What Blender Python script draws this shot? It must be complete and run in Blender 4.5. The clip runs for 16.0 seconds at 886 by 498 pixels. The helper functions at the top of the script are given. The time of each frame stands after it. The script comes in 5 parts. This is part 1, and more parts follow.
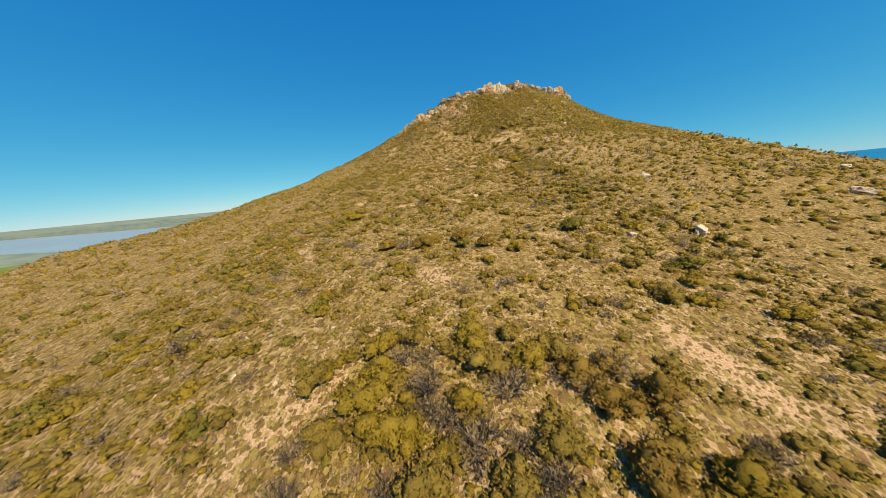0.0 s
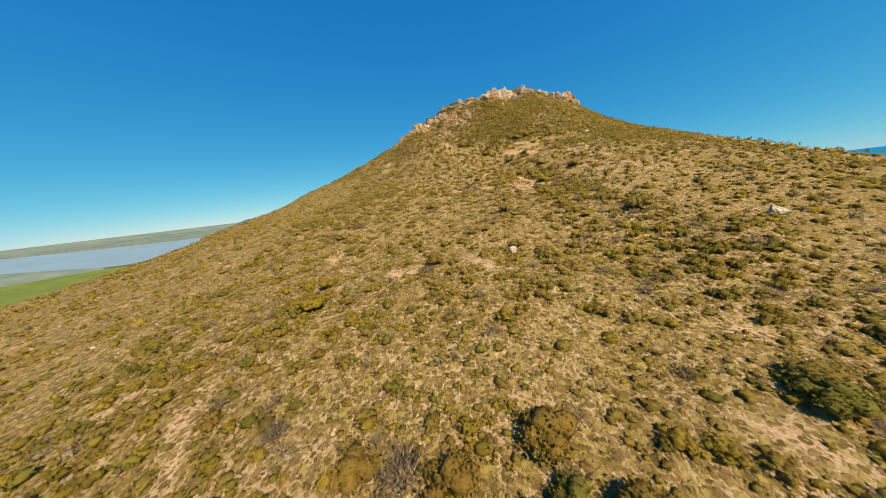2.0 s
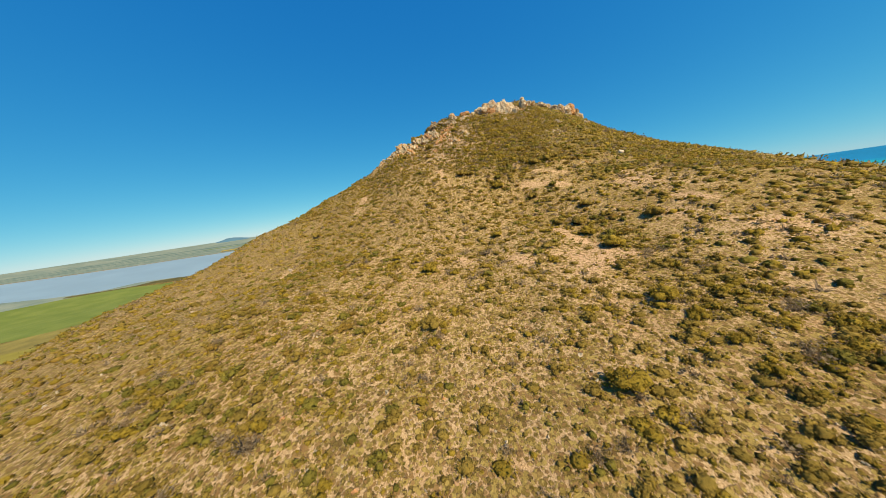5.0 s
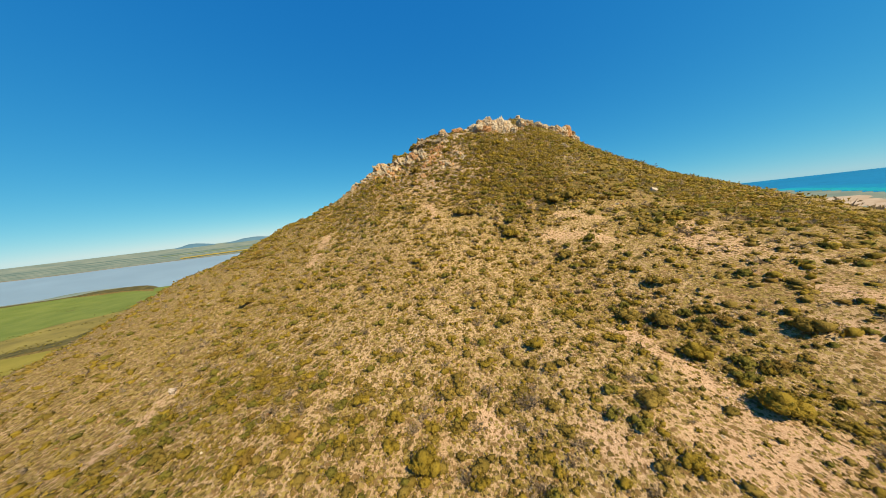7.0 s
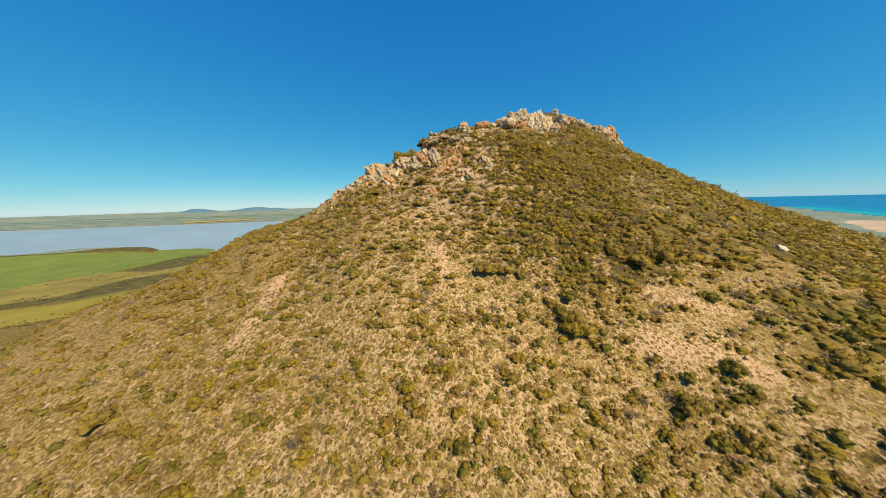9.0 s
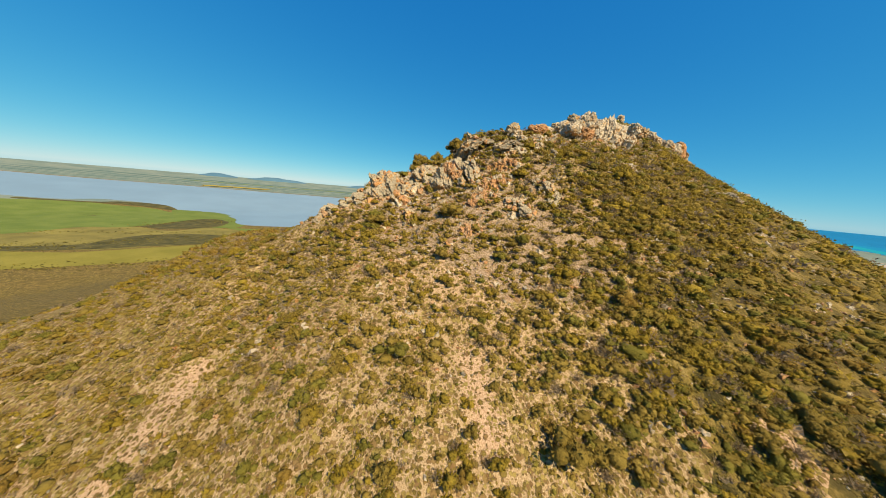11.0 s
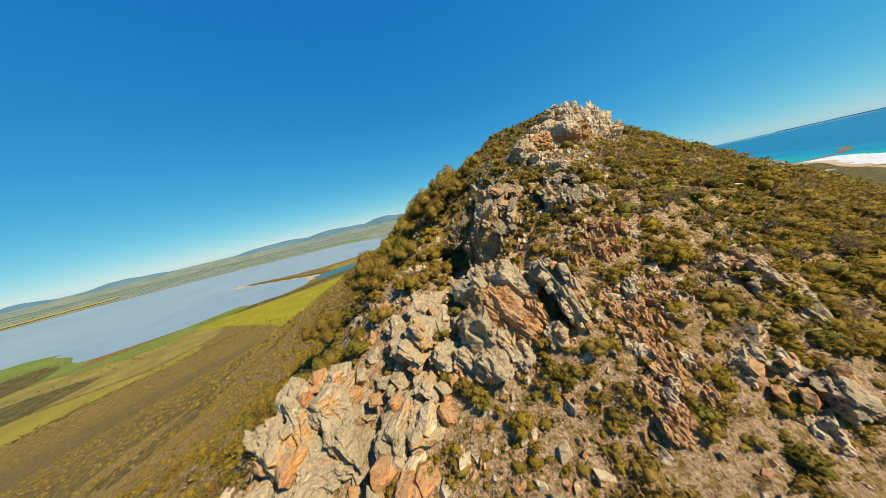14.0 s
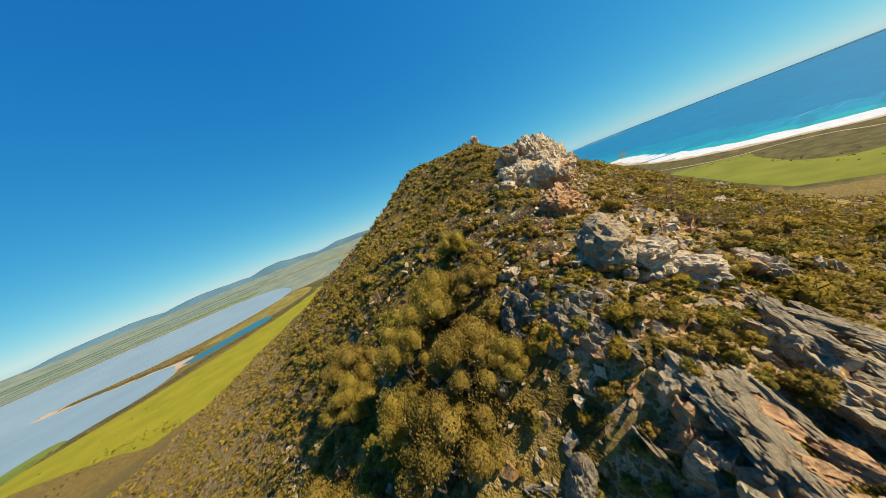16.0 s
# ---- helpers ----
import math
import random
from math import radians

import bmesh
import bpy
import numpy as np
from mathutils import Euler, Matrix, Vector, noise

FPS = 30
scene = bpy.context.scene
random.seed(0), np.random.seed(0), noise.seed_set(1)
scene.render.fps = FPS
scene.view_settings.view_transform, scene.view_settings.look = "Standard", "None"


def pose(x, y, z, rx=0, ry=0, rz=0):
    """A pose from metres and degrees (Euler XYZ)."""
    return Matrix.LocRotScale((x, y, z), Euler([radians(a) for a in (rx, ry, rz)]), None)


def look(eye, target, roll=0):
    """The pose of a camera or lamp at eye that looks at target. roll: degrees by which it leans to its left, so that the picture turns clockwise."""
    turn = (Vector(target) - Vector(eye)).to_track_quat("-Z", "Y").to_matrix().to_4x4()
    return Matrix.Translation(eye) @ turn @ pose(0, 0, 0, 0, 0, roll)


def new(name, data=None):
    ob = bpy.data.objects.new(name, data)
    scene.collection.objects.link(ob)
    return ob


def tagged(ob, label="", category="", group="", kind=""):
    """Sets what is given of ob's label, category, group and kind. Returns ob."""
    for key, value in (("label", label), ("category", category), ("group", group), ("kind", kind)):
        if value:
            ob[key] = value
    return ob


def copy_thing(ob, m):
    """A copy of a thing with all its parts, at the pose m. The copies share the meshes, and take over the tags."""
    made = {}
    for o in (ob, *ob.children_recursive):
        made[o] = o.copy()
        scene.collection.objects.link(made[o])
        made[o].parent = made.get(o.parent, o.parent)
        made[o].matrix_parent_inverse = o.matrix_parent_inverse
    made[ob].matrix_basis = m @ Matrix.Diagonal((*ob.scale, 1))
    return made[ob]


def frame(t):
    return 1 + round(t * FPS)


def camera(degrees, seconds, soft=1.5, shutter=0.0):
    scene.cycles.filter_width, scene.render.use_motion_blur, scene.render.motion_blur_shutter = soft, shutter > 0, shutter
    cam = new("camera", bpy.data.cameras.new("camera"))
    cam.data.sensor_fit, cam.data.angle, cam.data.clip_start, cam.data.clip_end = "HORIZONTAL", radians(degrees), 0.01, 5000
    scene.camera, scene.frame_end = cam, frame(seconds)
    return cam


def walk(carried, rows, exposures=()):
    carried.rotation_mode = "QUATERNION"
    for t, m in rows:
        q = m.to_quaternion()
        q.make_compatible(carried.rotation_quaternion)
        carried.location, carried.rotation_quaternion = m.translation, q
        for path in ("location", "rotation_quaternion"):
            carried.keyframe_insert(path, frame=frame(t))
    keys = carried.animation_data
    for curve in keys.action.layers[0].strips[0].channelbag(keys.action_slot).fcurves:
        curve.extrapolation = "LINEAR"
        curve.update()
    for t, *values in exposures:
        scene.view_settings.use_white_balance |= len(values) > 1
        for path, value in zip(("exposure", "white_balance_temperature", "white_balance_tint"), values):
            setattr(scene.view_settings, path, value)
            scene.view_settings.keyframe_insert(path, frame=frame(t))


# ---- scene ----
from mathutils import geometry
cam = camera(119.1, 16.0, soft=0.9, shutter=0.12)
PATH = [
    (0, (0.00, 0.00, 231.00), (-25.80, 94.09, 209.07), -5.46),
    (0.5, (-1.79, 4.98, 232.16), (-27.46, 99.25, 210.83), -5.69),
    (1, (-3.59, 9.90, 233.50), (-29.11, 104.37, 212.90), -5.95),
    (1.5, (-5.28, 14.87, 234.96), (-30.67, 109.56, 215.23), -6.31),
    (2, (-6.98, 19.88, 236.59), (-32.24, 114.74, 217.50), -6.76),
    (2.5, (-8.60, 24.98, 238.28), (-33.64, 119.95, 219.49), -7.27),
    (3, (-10.16, 30.05, 240.01), (-34.88, 125.12, 221.29), -7.73),
    (3.5, (-11.55, 35.01, 241.71), (-35.89, 130.25, 223.37), -8.24),
    (4, (-13.03, 39.90, 243.53), (-36.41, 135.50, 225.84), -8.48),
    (4.2, (-13.60, 41.93, 244.27), (-36.45, 137.72, 226.89), -8.53),
    (6.3, (-18.62, 63.56, 252.48), (-33.76, 161.68, 240.53), -7.13),
    (6.5, (-19.47, 65.90, 253.44), (-33.47, 164.21, 241.62), -6.93),
    (7, (-20.87, 71.83, 256.27), (-33.20, 170.27, 243.65), -6.57),
    (7.5, (-22.04, 78.08, 259.03), (-33.29, 176.49, 245.24), -6.24),
    (8, (-23.08, 84.33, 261.61), (-33.89, 182.58, 246.42), -5.72),
    (8.5, (-23.99, 90.29, 263.92), (-35.45, 188.24, 247.38), -4.34),
    (9, (-24.75, 95.55, 266.01), (-38.17, 193.06, 248.33), -1.52),
    (9.2, (-25.14, 97.57, 266.88), (-39.34, 194.82, 248.46), -0.07),
    (11.3, (-32.19, 118.27, 273.81), (-48.75, 214.57, 252.57), 5.12),
    (11.5, (-33.08, 120.25, 274.35), (-48.93, 216.72, 253.35), 4.25),
    (12, (-35.47, 125.10, 276.02), (-48.29, 221.98, 254.77), 0.99),
    (12.5, (-37.91, 130.13, 277.82), (-45.89, 227.50, 256.49), -3.20),
    (13, (-40.00, 135.30, 279.56), (-42.03, 233.13, 258.96), -7.14),
    (13.5, (-41.57, 140.49, 281.27), (-37.08, 238.61, 262.48), -10.56),
    (14, (-42.69, 145.63, 282.97), (-29.95, 243.41, 266.39), -13.02),
    (14.5, (-43.36, 150.78, 284.99), (-20.96, 247.07, 269.89), -15.57),
    (15, (-43.43, 155.80, 287.15), (-11.55, 249.39, 272.15), -17.99),
    (15.5, (-42.83, 160.46, 289.30), (-2.90, 250.74, 273.31), -20.05),
    (16, (-41.82, 164.44, 291.38), (4.31, 251.33, 273.44), -21.67),
]
walk(cam, [(t, look(eye, target, roll)) for t, eye, target, roll in PATH])

# ---- world, sun and exposure ----
SUN_ELEVATION, SUN_AZIMUTH = 47.0, 131.0   # degrees; azimuth clockwise from +y
world = bpy.data.worlds.new("sky")
scene.world = world
world.use_nodes = True
wn = world.node_tree.nodes
sky = wn.new("ShaderNodeTexSky")
sky.sky_type = "NISHITA"
sky.sun_disc = False
sky.sun_elevation = radians(SUN_ELEVATION)
sky.sun_rotation = radians(SUN_AZIMUTH)
sky.altitude = 250
sky.air_density = 0.7
sky.dust_density = 0.0
sky.ozone_density = 5.0
# a clear, deep polarised blue: each colour's fall-off from rim to zenith and its gain
split, join = wn.new("ShaderNodeSeparateColor"), wn.new("ShaderNodeCombineColor")
world.node_tree.links.new(sky.outputs[0], split.inputs[0])
for channel, (fall, gain) in enumerate(((1.38, 0.235), (0.64, 1.44), (0.29, 3.25))):
    power, scale_ = wn.new("ShaderNodeMath"), wn.new("ShaderNodeMath")
    power.operation, scale_.operation = "POWER", "MULTIPLY"
    power.inputs[1].default_value, scale_.inputs[1].default_value = fall, gain
    world.node_tree.links.new(split.outputs[channel], power.inputs[0])
    world.node_tree.links.new(power.outputs[0], scale_.inputs[0])
    world.node_tree.links.new(scale_.outputs[0], join.inputs[channel])
world.node_tree.links.new(join.outputs[0], wn["Background"].inputs[0])
wn["Background"].inputs[1].default_value = 0.068
sun_data = bpy.data.lights.new("sun", "SUN")
sun_data.energy = 4.9
sun_data.angle = radians(0.53)
sun_data.color = (1.0, 0.81, 0.52)
sun = new("sun", sun_data)
_e, _a = radians(SUN_ELEVATION), radians(SUN_AZIMUTH)
sun.matrix_world = look((math.sin(_a) * math.cos(_e) * 300, math.cos(_a) * math.cos(_e) * 300, 300 + math.sin(_e) * 300), (0, 0, 300))
scene.view_settings.exposure = 0.87


# ---- materials ----
def material(name, rough=0.9):
    m = bpy.data.materials.new(name)
    m.use_nodes = True
    nt = m.node_tree
    b = nt.nodes["Principled BSDF"]
    b.inputs["Roughness"].default_value = rough
    b.inputs["Specular IOR Level"].default_value = 0.2
    return m, nt, b


def mapped(nt, scale=(1, 1, 1), kind="Object"):
    co = nt.nodes.new("ShaderNodeTexCoord") if kind == "Object" else nt.nodes.new("ShaderNodeNewGeometry")
    mp = nt.nodes.new("ShaderNodeMapping")
    mp.inputs["Scale"].default_value = scale
    nt.links.new(co.outputs["Object" if kind == "Object" else "Position"], mp.inputs[0])
    return mp.outputs[0]


def noise_tex(nt, vec, scale, detail=4.0, rough=0.55, distortion=0.0):
    n = nt.nodes.new("ShaderNodeTexNoise")
    n.inputs["Scale"].default_value, n.inputs["Detail"].default_value = scale, detail
    n.inputs["Roughness"].default_value, n.inputs["Distortion"].default_value = rough, distortion
    nt.links.new(vec, n.inputs["Vector"])
    return n.outputs["Fac"]


def ramp(nt, fac, stops):
    r = nt.nodes.new("ShaderNodeValToRGB")
    el = r.color_ramp.elements
    while len(el) < len(stops):
        el.new(0.5)
    for e, (p, c) in zip(el, stops):
        e.position, e.color = p, (*c, 1) if len(c) == 3 else c
    nt.links.new(fac, r.inputs[0])
    return r.outputs[0]


def mix(nt, fac, a, b):
    m = nt.nodes.new("ShaderNodeMix")
    m.data_type = "RGBA"
    if isinstance(fac, float):
        m.inputs[0].default_value = fac
    else:
        nt.links.new(fac, m.inputs[0])
    for s, v in ((m.inputs[6], a), (m.inputs[7], b)):
        if isinstance(v, tuple):
            s.default_value = (*v, 1)
        else:
            nt.links.new(v, s)
    return m.outputs[2]


def relief(nt, b, height, strength, distance):
    bp = nt.nodes.new("ShaderNodeBump")
    bp.inputs["Strength"].default_value, bp.inputs["Distance"].default_value = strength, distance
    nt.links.new(height, bp.inputs["Height"])
    nt.links.new(bp.outputs[0], b.inputs["Normal"])


def grey(v):
    return (v, v, v)


def plus(nt, a, factor, b):
    """a * factor + b"""
    n = nt.nodes.new("ShaderNodeMath")
    n.operation = "MULTIPLY_ADD"
    nt.links.new(a, n.inputs[0])
    n.inputs[1].default_value = factor
    nt.links.new(b, n.inputs[2])
    return n.outputs[0]


def make_soil():
    """Pale pinkish stony soil, thickly dotted with low brown and olive cushions except where it lies bare."""
    m, nt, b = material("hillside_soil", 0.95)
    v = mapped(nt, kind="Position")
    big = noise_tex(nt, v, 0.09, 4)
    gravel = noise_tex(nt, v, 11.0, 4, 0.75)
    patch = noise_tex(nt, v, 0.7, 4, 0.6)
    leafy = noise_tex(nt, v, 13.0, 3, 0.7)
    earth = ramp(nt, gravel, [(0.30, (0.14, 0.09, 0.044)), (0.43, (0.33, 0.225, 0.118)), (0.56, (0.43, 0.31, 0.175)), (0.70, (0.64, 0.50, 0.32))])
    earth = mix(nt, ramp(nt, patch, [(0.40, grey(0)), (0.70, grey(0.4))]), earth, (0.33, 0.235, 0.12))
    earth = mix(nt, ramp(nt, big, [(0.52, grey(0)), (0.68, grey(0.35))]), earth, (0.34, 0.19, 0.09))
    bend = nt.nodes.new("ShaderNodeTexNoise")
    bend.inputs["Scale"].default_value, bend.inputs["Detail"].default_value = 4.5, 3.0
    nt.links.new(v, bend.inputs["Vector"])
    warp = nt.nodes.new("ShaderNodeVectorMath")
    warp.operation = "MULTIPLY_ADD"
    nt.links.new(bend.outputs["Color"], warp.inputs[0])
    warp.inputs[1].default_value = (0.28, 0.28, 0.28)
    nt.links.new(v, warp.inputs[2])
    cushions, tints = [], []
    for size in (2.1, 3.9):
        cell = nt.nodes.new("ShaderNodeTexVoronoi")
        cell.inputs["Scale"].default_value = size
        nt.links.new(warp.outputs[0], cell.inputs["Vector"])
        cushions.append(cell.outputs["Distance"])
        tint = nt.nodes.new("ShaderNodeSeparateColor")
        nt.links.new(cell.outputs["Color"], tint.inputs[0])
        tints.append(tint.outputs)
    bare = nt.nodes.new("ShaderNodeAttribute")
    bare.attribute_name = "bare"
    spread = plus(nt, patch, -0.8, plus(nt, noise_tex(nt, v, 0.16, 3), -0.7, plus(nt, bare.outputs["Fac"], 0.30, leafy)))
    earth = mix(nt, ramp(nt, bare.outputs["Fac"], [(0.15, grey(0)), (0.7, grey(0.75))]), earth, ramp(nt, gravel, [(0.32, (0.27, 0.165, 0.095)), (0.5, (0.46, 0.30, 0.185)), (0.68, (0.62, 0.46, 0.32))]))
    c = earth
    height = gravel
    for distance, tint in zip(cushions, tints):
        edge = plus(nt, tint[1], 0.35, plus(nt, spread, 0.42, distance))
        cover = ramp(nt, edge, [(0.47, grey(1)), (0.55, grey(0))])
        herb = ramp(nt, plus(nt, leafy, 0.7, tint[0]), [(0.35, (0.095, 0.066, 0.018)), (0.75, (0.185, 0.132, 0.032)), (1.15, (0.30, 0.225, 0.068))])
        herb = mix(nt, ramp(nt, tint[2], [(0.62, grey(0)), (0.8, grey(0.8))]), herb, (0.20, 0.118, 0.05))
        c = mix(nt, cover, c, herb)
        height = plus(nt, cover, 0.9, height)
    nt.links.new(c, b.inputs["Base Color"])
    relief(nt, b, plus(nt, leafy, 0.4, height), 0.9, 0.12)
    return m


def make_heath():
    m, nt, b = material("distant_heath", 0.95)
    v = mapped(nt, kind="Position")
    big = noise_tex(nt, v, 0.02, 5)
    mid = noise_tex(nt, v, 0.4, 6, 0.8)
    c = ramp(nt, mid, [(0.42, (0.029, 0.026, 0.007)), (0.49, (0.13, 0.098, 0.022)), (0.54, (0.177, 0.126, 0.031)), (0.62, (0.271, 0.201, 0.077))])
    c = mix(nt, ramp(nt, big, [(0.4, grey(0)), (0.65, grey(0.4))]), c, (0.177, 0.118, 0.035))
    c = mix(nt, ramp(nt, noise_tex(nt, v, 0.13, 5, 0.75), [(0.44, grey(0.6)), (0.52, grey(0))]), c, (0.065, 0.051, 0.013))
    nt.links.new(c, b.inputs["Base Color"])
    relief(nt, b, mid, 1.0, 0.9)
    return m


def make_stony():
    """Broken pinkish rubble and bare rock between the crags, with a little dry litter."""
    m, nt, b = material("stony_ground", 0.95)
    v = mapped(nt, kind="Position")
    big = noise_tex(nt, v, 0.3, 4)
    mid = noise_tex(nt, v, 2.2, 6, 0.75)
    fine = noise_tex(nt, v, 6.5, 6, 0.75, 0.6)
    c = ramp(nt, fine, [(0.36, (0.088, 0.059, 0.035)), (0.45, (0.265, 0.18, 0.11)), (0.55, (0.36, 0.26, 0.175)), (0.66, (0.49, 0.40, 0.305))])
    c = mix(nt, ramp(nt, mid, [(0.50, grey(0)), (0.57, grey(0.85))]), c, ramp(nt, fine, [(0.36, (0.059, 0.046, 0.009)), (0.5, (0.142, 0.103, 0.024)), (0.64, (0.271, 0.195, 0.053))]))
    c = mix(nt, ramp(nt, big, [(0.58, grey(0)), (0.68, grey(0.5))]), c, (0.27, 0.13, 0.052))
    nt.links.new(c, b.inputs["Base Color"])
    relief(nt, b, fine, 0.9, 0.25)
    return m


def make_field(name, low, high, scale=0.012):
    m, nt, b = material(name, 0.95)
    v = mapped(nt, kind="Position")
    big = noise_tex(nt, v, scale, 4)
    fine = noise_tex(nt, v, 0.2, 4, 0.7)
    c = ramp(nt, big, [(0.35, low), (0.65, high)])
    c = mix(nt, ramp(nt, fine, [(0.4, grey(0)), (0.7, grey(0.3))]), c, tuple(x * 0.6 for x in low))
    nt.links.new(c, b.inputs["Base Color"])
    return m


def make_water(name, colour, rough, bump, swell=None):
    m, nt, b = material(name, rough)
    v = mapped(nt, kind="Position")
    n = noise_tex(nt, v, 0.004, 3)
    c = ramp(nt, n, [(0.35, colour), (0.7, tuple(x * 1.12 for x in colour))])
    if swell is not None:
        # long darker swells, lying at an angle in degrees
        lines = mapped(nt, (0.0022, 0.02, 1), "Position")
        lines.node.inputs["Rotation"].default_value = (0, 0, radians(-swell))
        c = mix(nt, ramp(nt, noise_tex(nt, lines, 1.0, 4, 0.6), [(0.5, grey(0)), (0.64, grey(0.5))]), c, tuple(x * 0.62 for x in colour))
    nt.links.new(c, b.inputs["Base Color"])
    b.inputs["Specular IOR Level"].default_value = 0.22
    relief(nt, b, noise_tex(nt, v, 0.15, 4), bump, 1.0)
    return m


def make_rock(name, low, high, lichen):
    """Weathered quartzite: bedded, pitted and cracked, with orange and dark lichen."""
    m, nt, b = material(name, 0.9)
    v = mapped(nt, kind="Position")
    big = noise_tex(nt, v, 0.55, 5, 0.6)
    fine = noise_tex(nt, v, 5.0, 7, 0.72)
    beds = noise_tex(nt, mapped(nt, (1.0, 1.2, 2.4), "Position"), 1.1, 6, 0.68, 1.2)
    c = ramp(nt, beds, [(0.3, low), (0.5, tuple((x + y) / 2 for x, y in zip(low, high))), (0.68, high)])
    c = mix(nt, ramp(nt, fine, [(0.5, grey(0)), (0.7, grey(0.55))]), c, tuple(x * 0.4 for x in low))
    steep, up = nt.nodes.new("ShaderNodeNewGeometry"), nt.nodes.new("ShaderNodeSeparateXYZ")
    nt.links.new(steep.outputs["Normal"], up.inputs[0])
    fresh = plus(nt, up.outputs[2], -0.16, big)
    stain = ramp(nt, fresh, [(0.50, grey(0)), (0.57, grey(lichen))])
    c = mix(nt, stain, c, ramp(nt, fine, [(0.35, (0.36, 0.165, 0.05)), (0.6, (0.62, 0.34, 0.10))]))
    stained = noise_tex(nt, v, 0.23, 3)
    c = mix(nt, ramp(nt, stained, [(0.52, grey(0)), (0.66, grey(0.45))]), c, tuple(0.55 * x for x in low))
    bend = nt.nodes.new("ShaderNodeTexNoise")
    bend.inputs["Scale"].default_value, bend.inputs["Detail"].default_value = 1.7, 3.0
    nt.links.new(v, bend.inputs["Vector"])
    warp = nt.nodes.new("ShaderNodeVectorMath")
    warp.operation = "MULTIPLY_ADD"
    nt.links.new(bend.outputs["Color"], warp.inputs[0])
    warp.inputs[1].default_value = (0.9, 0.9, 0.9)
    nt.links.new(mapped(nt, (1.0, 1.0, 1.7), "Position"), warp.inputs[2])
    edge = nt.nodes.new("ShaderNodeTexVoronoi")
    edge.feature = "DISTANCE_TO_EDGE"
    edge.inputs["Scale"].default_value = 1.25
    nt.links.new(warp.outputs[0], edge.inputs["Vector"])
    facing, sep = nt.nodes.new("ShaderNodeNewGeometry"), nt.nodes.new("ShaderNodeSeparateXYZ")
    nt.links.new(facing.outputs["Normal"], sep.inputs[0])
    grown = nt.nodes.new("ShaderNodeMath")
    grown.operation = "MULTIPLY_ADD"
    nt.links.new(beds, grown.inputs[0])
    grown.inputs[1].default_value = 1.2
    nt.links.new(sep.outputs[2], grown.inputs[2])
    # grey lichen grows on the faces open to the sky
    c = mix(nt, ramp(nt, grown.outputs[0], [(0.95, grey(0)), (1.25, grey(0.55 * min(1.0, lichen * 1.4)))]), c, (0.206, 0.177, 0.12))
    joint = ramp(nt, edge.outputs["Distance"], [(0.0, grey(0.5)), (0.03, grey(0))])
    c = mix(nt, joint, c, (0.029, 0.024, 0.018))
    nt.links.new(c, b.inputs["Base Color"])
    vo = nt.nodes.new("ShaderNodeTexVoronoi")
    vo.feature = "F1"
    vo.inputs["Scale"].default_value = 2.6
    nt.links.new(warp.outputs[0], vo.inputs["Vector"])
    hm = nt.nodes.new("ShaderNodeMath")
    hm.operation = "MULTIPLY_ADD"
    nt.links.new(beds, hm.inputs[0])
    hm.inputs[1].default_value = 1.6
    nt.links.new(vo.outputs["Distance"], hm.inputs[2])
    h2 = nt.nodes.new("ShaderNodeMath")
    h2.operation = "MULTIPLY_ADD"
    nt.links.new(fine, h2.inputs[0])
    h2.inputs[1].default_value = 0.5
    nt.links.new(hm.outputs[0], h2.inputs[2])
    relief(nt, b, h2.outputs[0], 0.7, 0.16)
    return m


def make_leaf(name, dark, light, through_=0.3, vary=0.3):
    """Foliage: varies from sprig to sprig, over a few centimetres and over a few metres; lets some light through."""
    m, nt, b = material(name, 0.75)
    v = mapped(nt, kind="Position")
    g = nt.nodes.new("ShaderNodeNewGeometry")
    # dark end of fine paints in shadowed gaps between leaves; it also drives the bump
    fine = noise_tex(nt, v, 9.0, 4, 0.7)
    tone = plus(nt, g.outputs["Random Per Island"], vary, plus(nt, fine, 0.9, noise_tex(nt, v, 0.45, 3, 0.6)))
    spread = nt.nodes.new("ShaderNodeMapRange")
    spread.inputs["From Min"].default_value, spread.inputs["From Max"].default_value = 0.72, 1.42
    nt.links.new(tone, spread.inputs["Value"])
    c = ramp(nt, spread.outputs[0], [(0.0, dark), (0.5, tuple((x + y) / 2 for x, y in zip(dark, light))), (1.0, light)])
    nt.links.new(c, b.inputs["Base Color"])
    b.inputs["Specular IOR Level"].default_value = 0.12
    relief(nt, b, fine, 1.0, 0.16)
    tr = nt.nodes.new("ShaderNodeBsdfTranslucent")
    nt.links.new(c, tr.inputs["Color"])
    mx_ = nt.nodes.new("ShaderNodeMixShader")
    mx_.inputs[0].default_value = through_
    nt.links.new(b.outputs[0], mx_.inputs[1])
    nt.links.new(tr.outputs[0], mx_.inputs[2])
    nt.links.new(mx_.outputs[0], nt.nodes["Material Output"].inputs["Surface"])
    return m


SOIL = make_soil()
HEATH = make_heath()
STONY = make_stony()
FIELD_GREEN = make_field("green_crop", (0.094, 0.133, 0.022), (0.13, 0.165, 0.033))
FIELD_LIME = make_field("lime_crop", (0.165, 0.165, 0.008), (0.215, 0.205, 0.011))
FIELD_DRY = make_field("dry_pasture", (0.13, 0.112, 0.029), (0.206, 0.177, 0.044))
# blue-grey in these greens paints in the haze of distance
HAZE_TINTED_LAND = make_field("haze_tinted_farmland", (0.112, 0.158, 0.138), (0.175, 0.208, 0.172), 0.008)
SAND = make_field("beach_sand", (0.295, 0.224, 0.153), (0.389, 0.319, 0.248), 0.01)
LAKE = make_water("lake_water", (0.16, 0.235, 0.30), 0.45, 0.05)
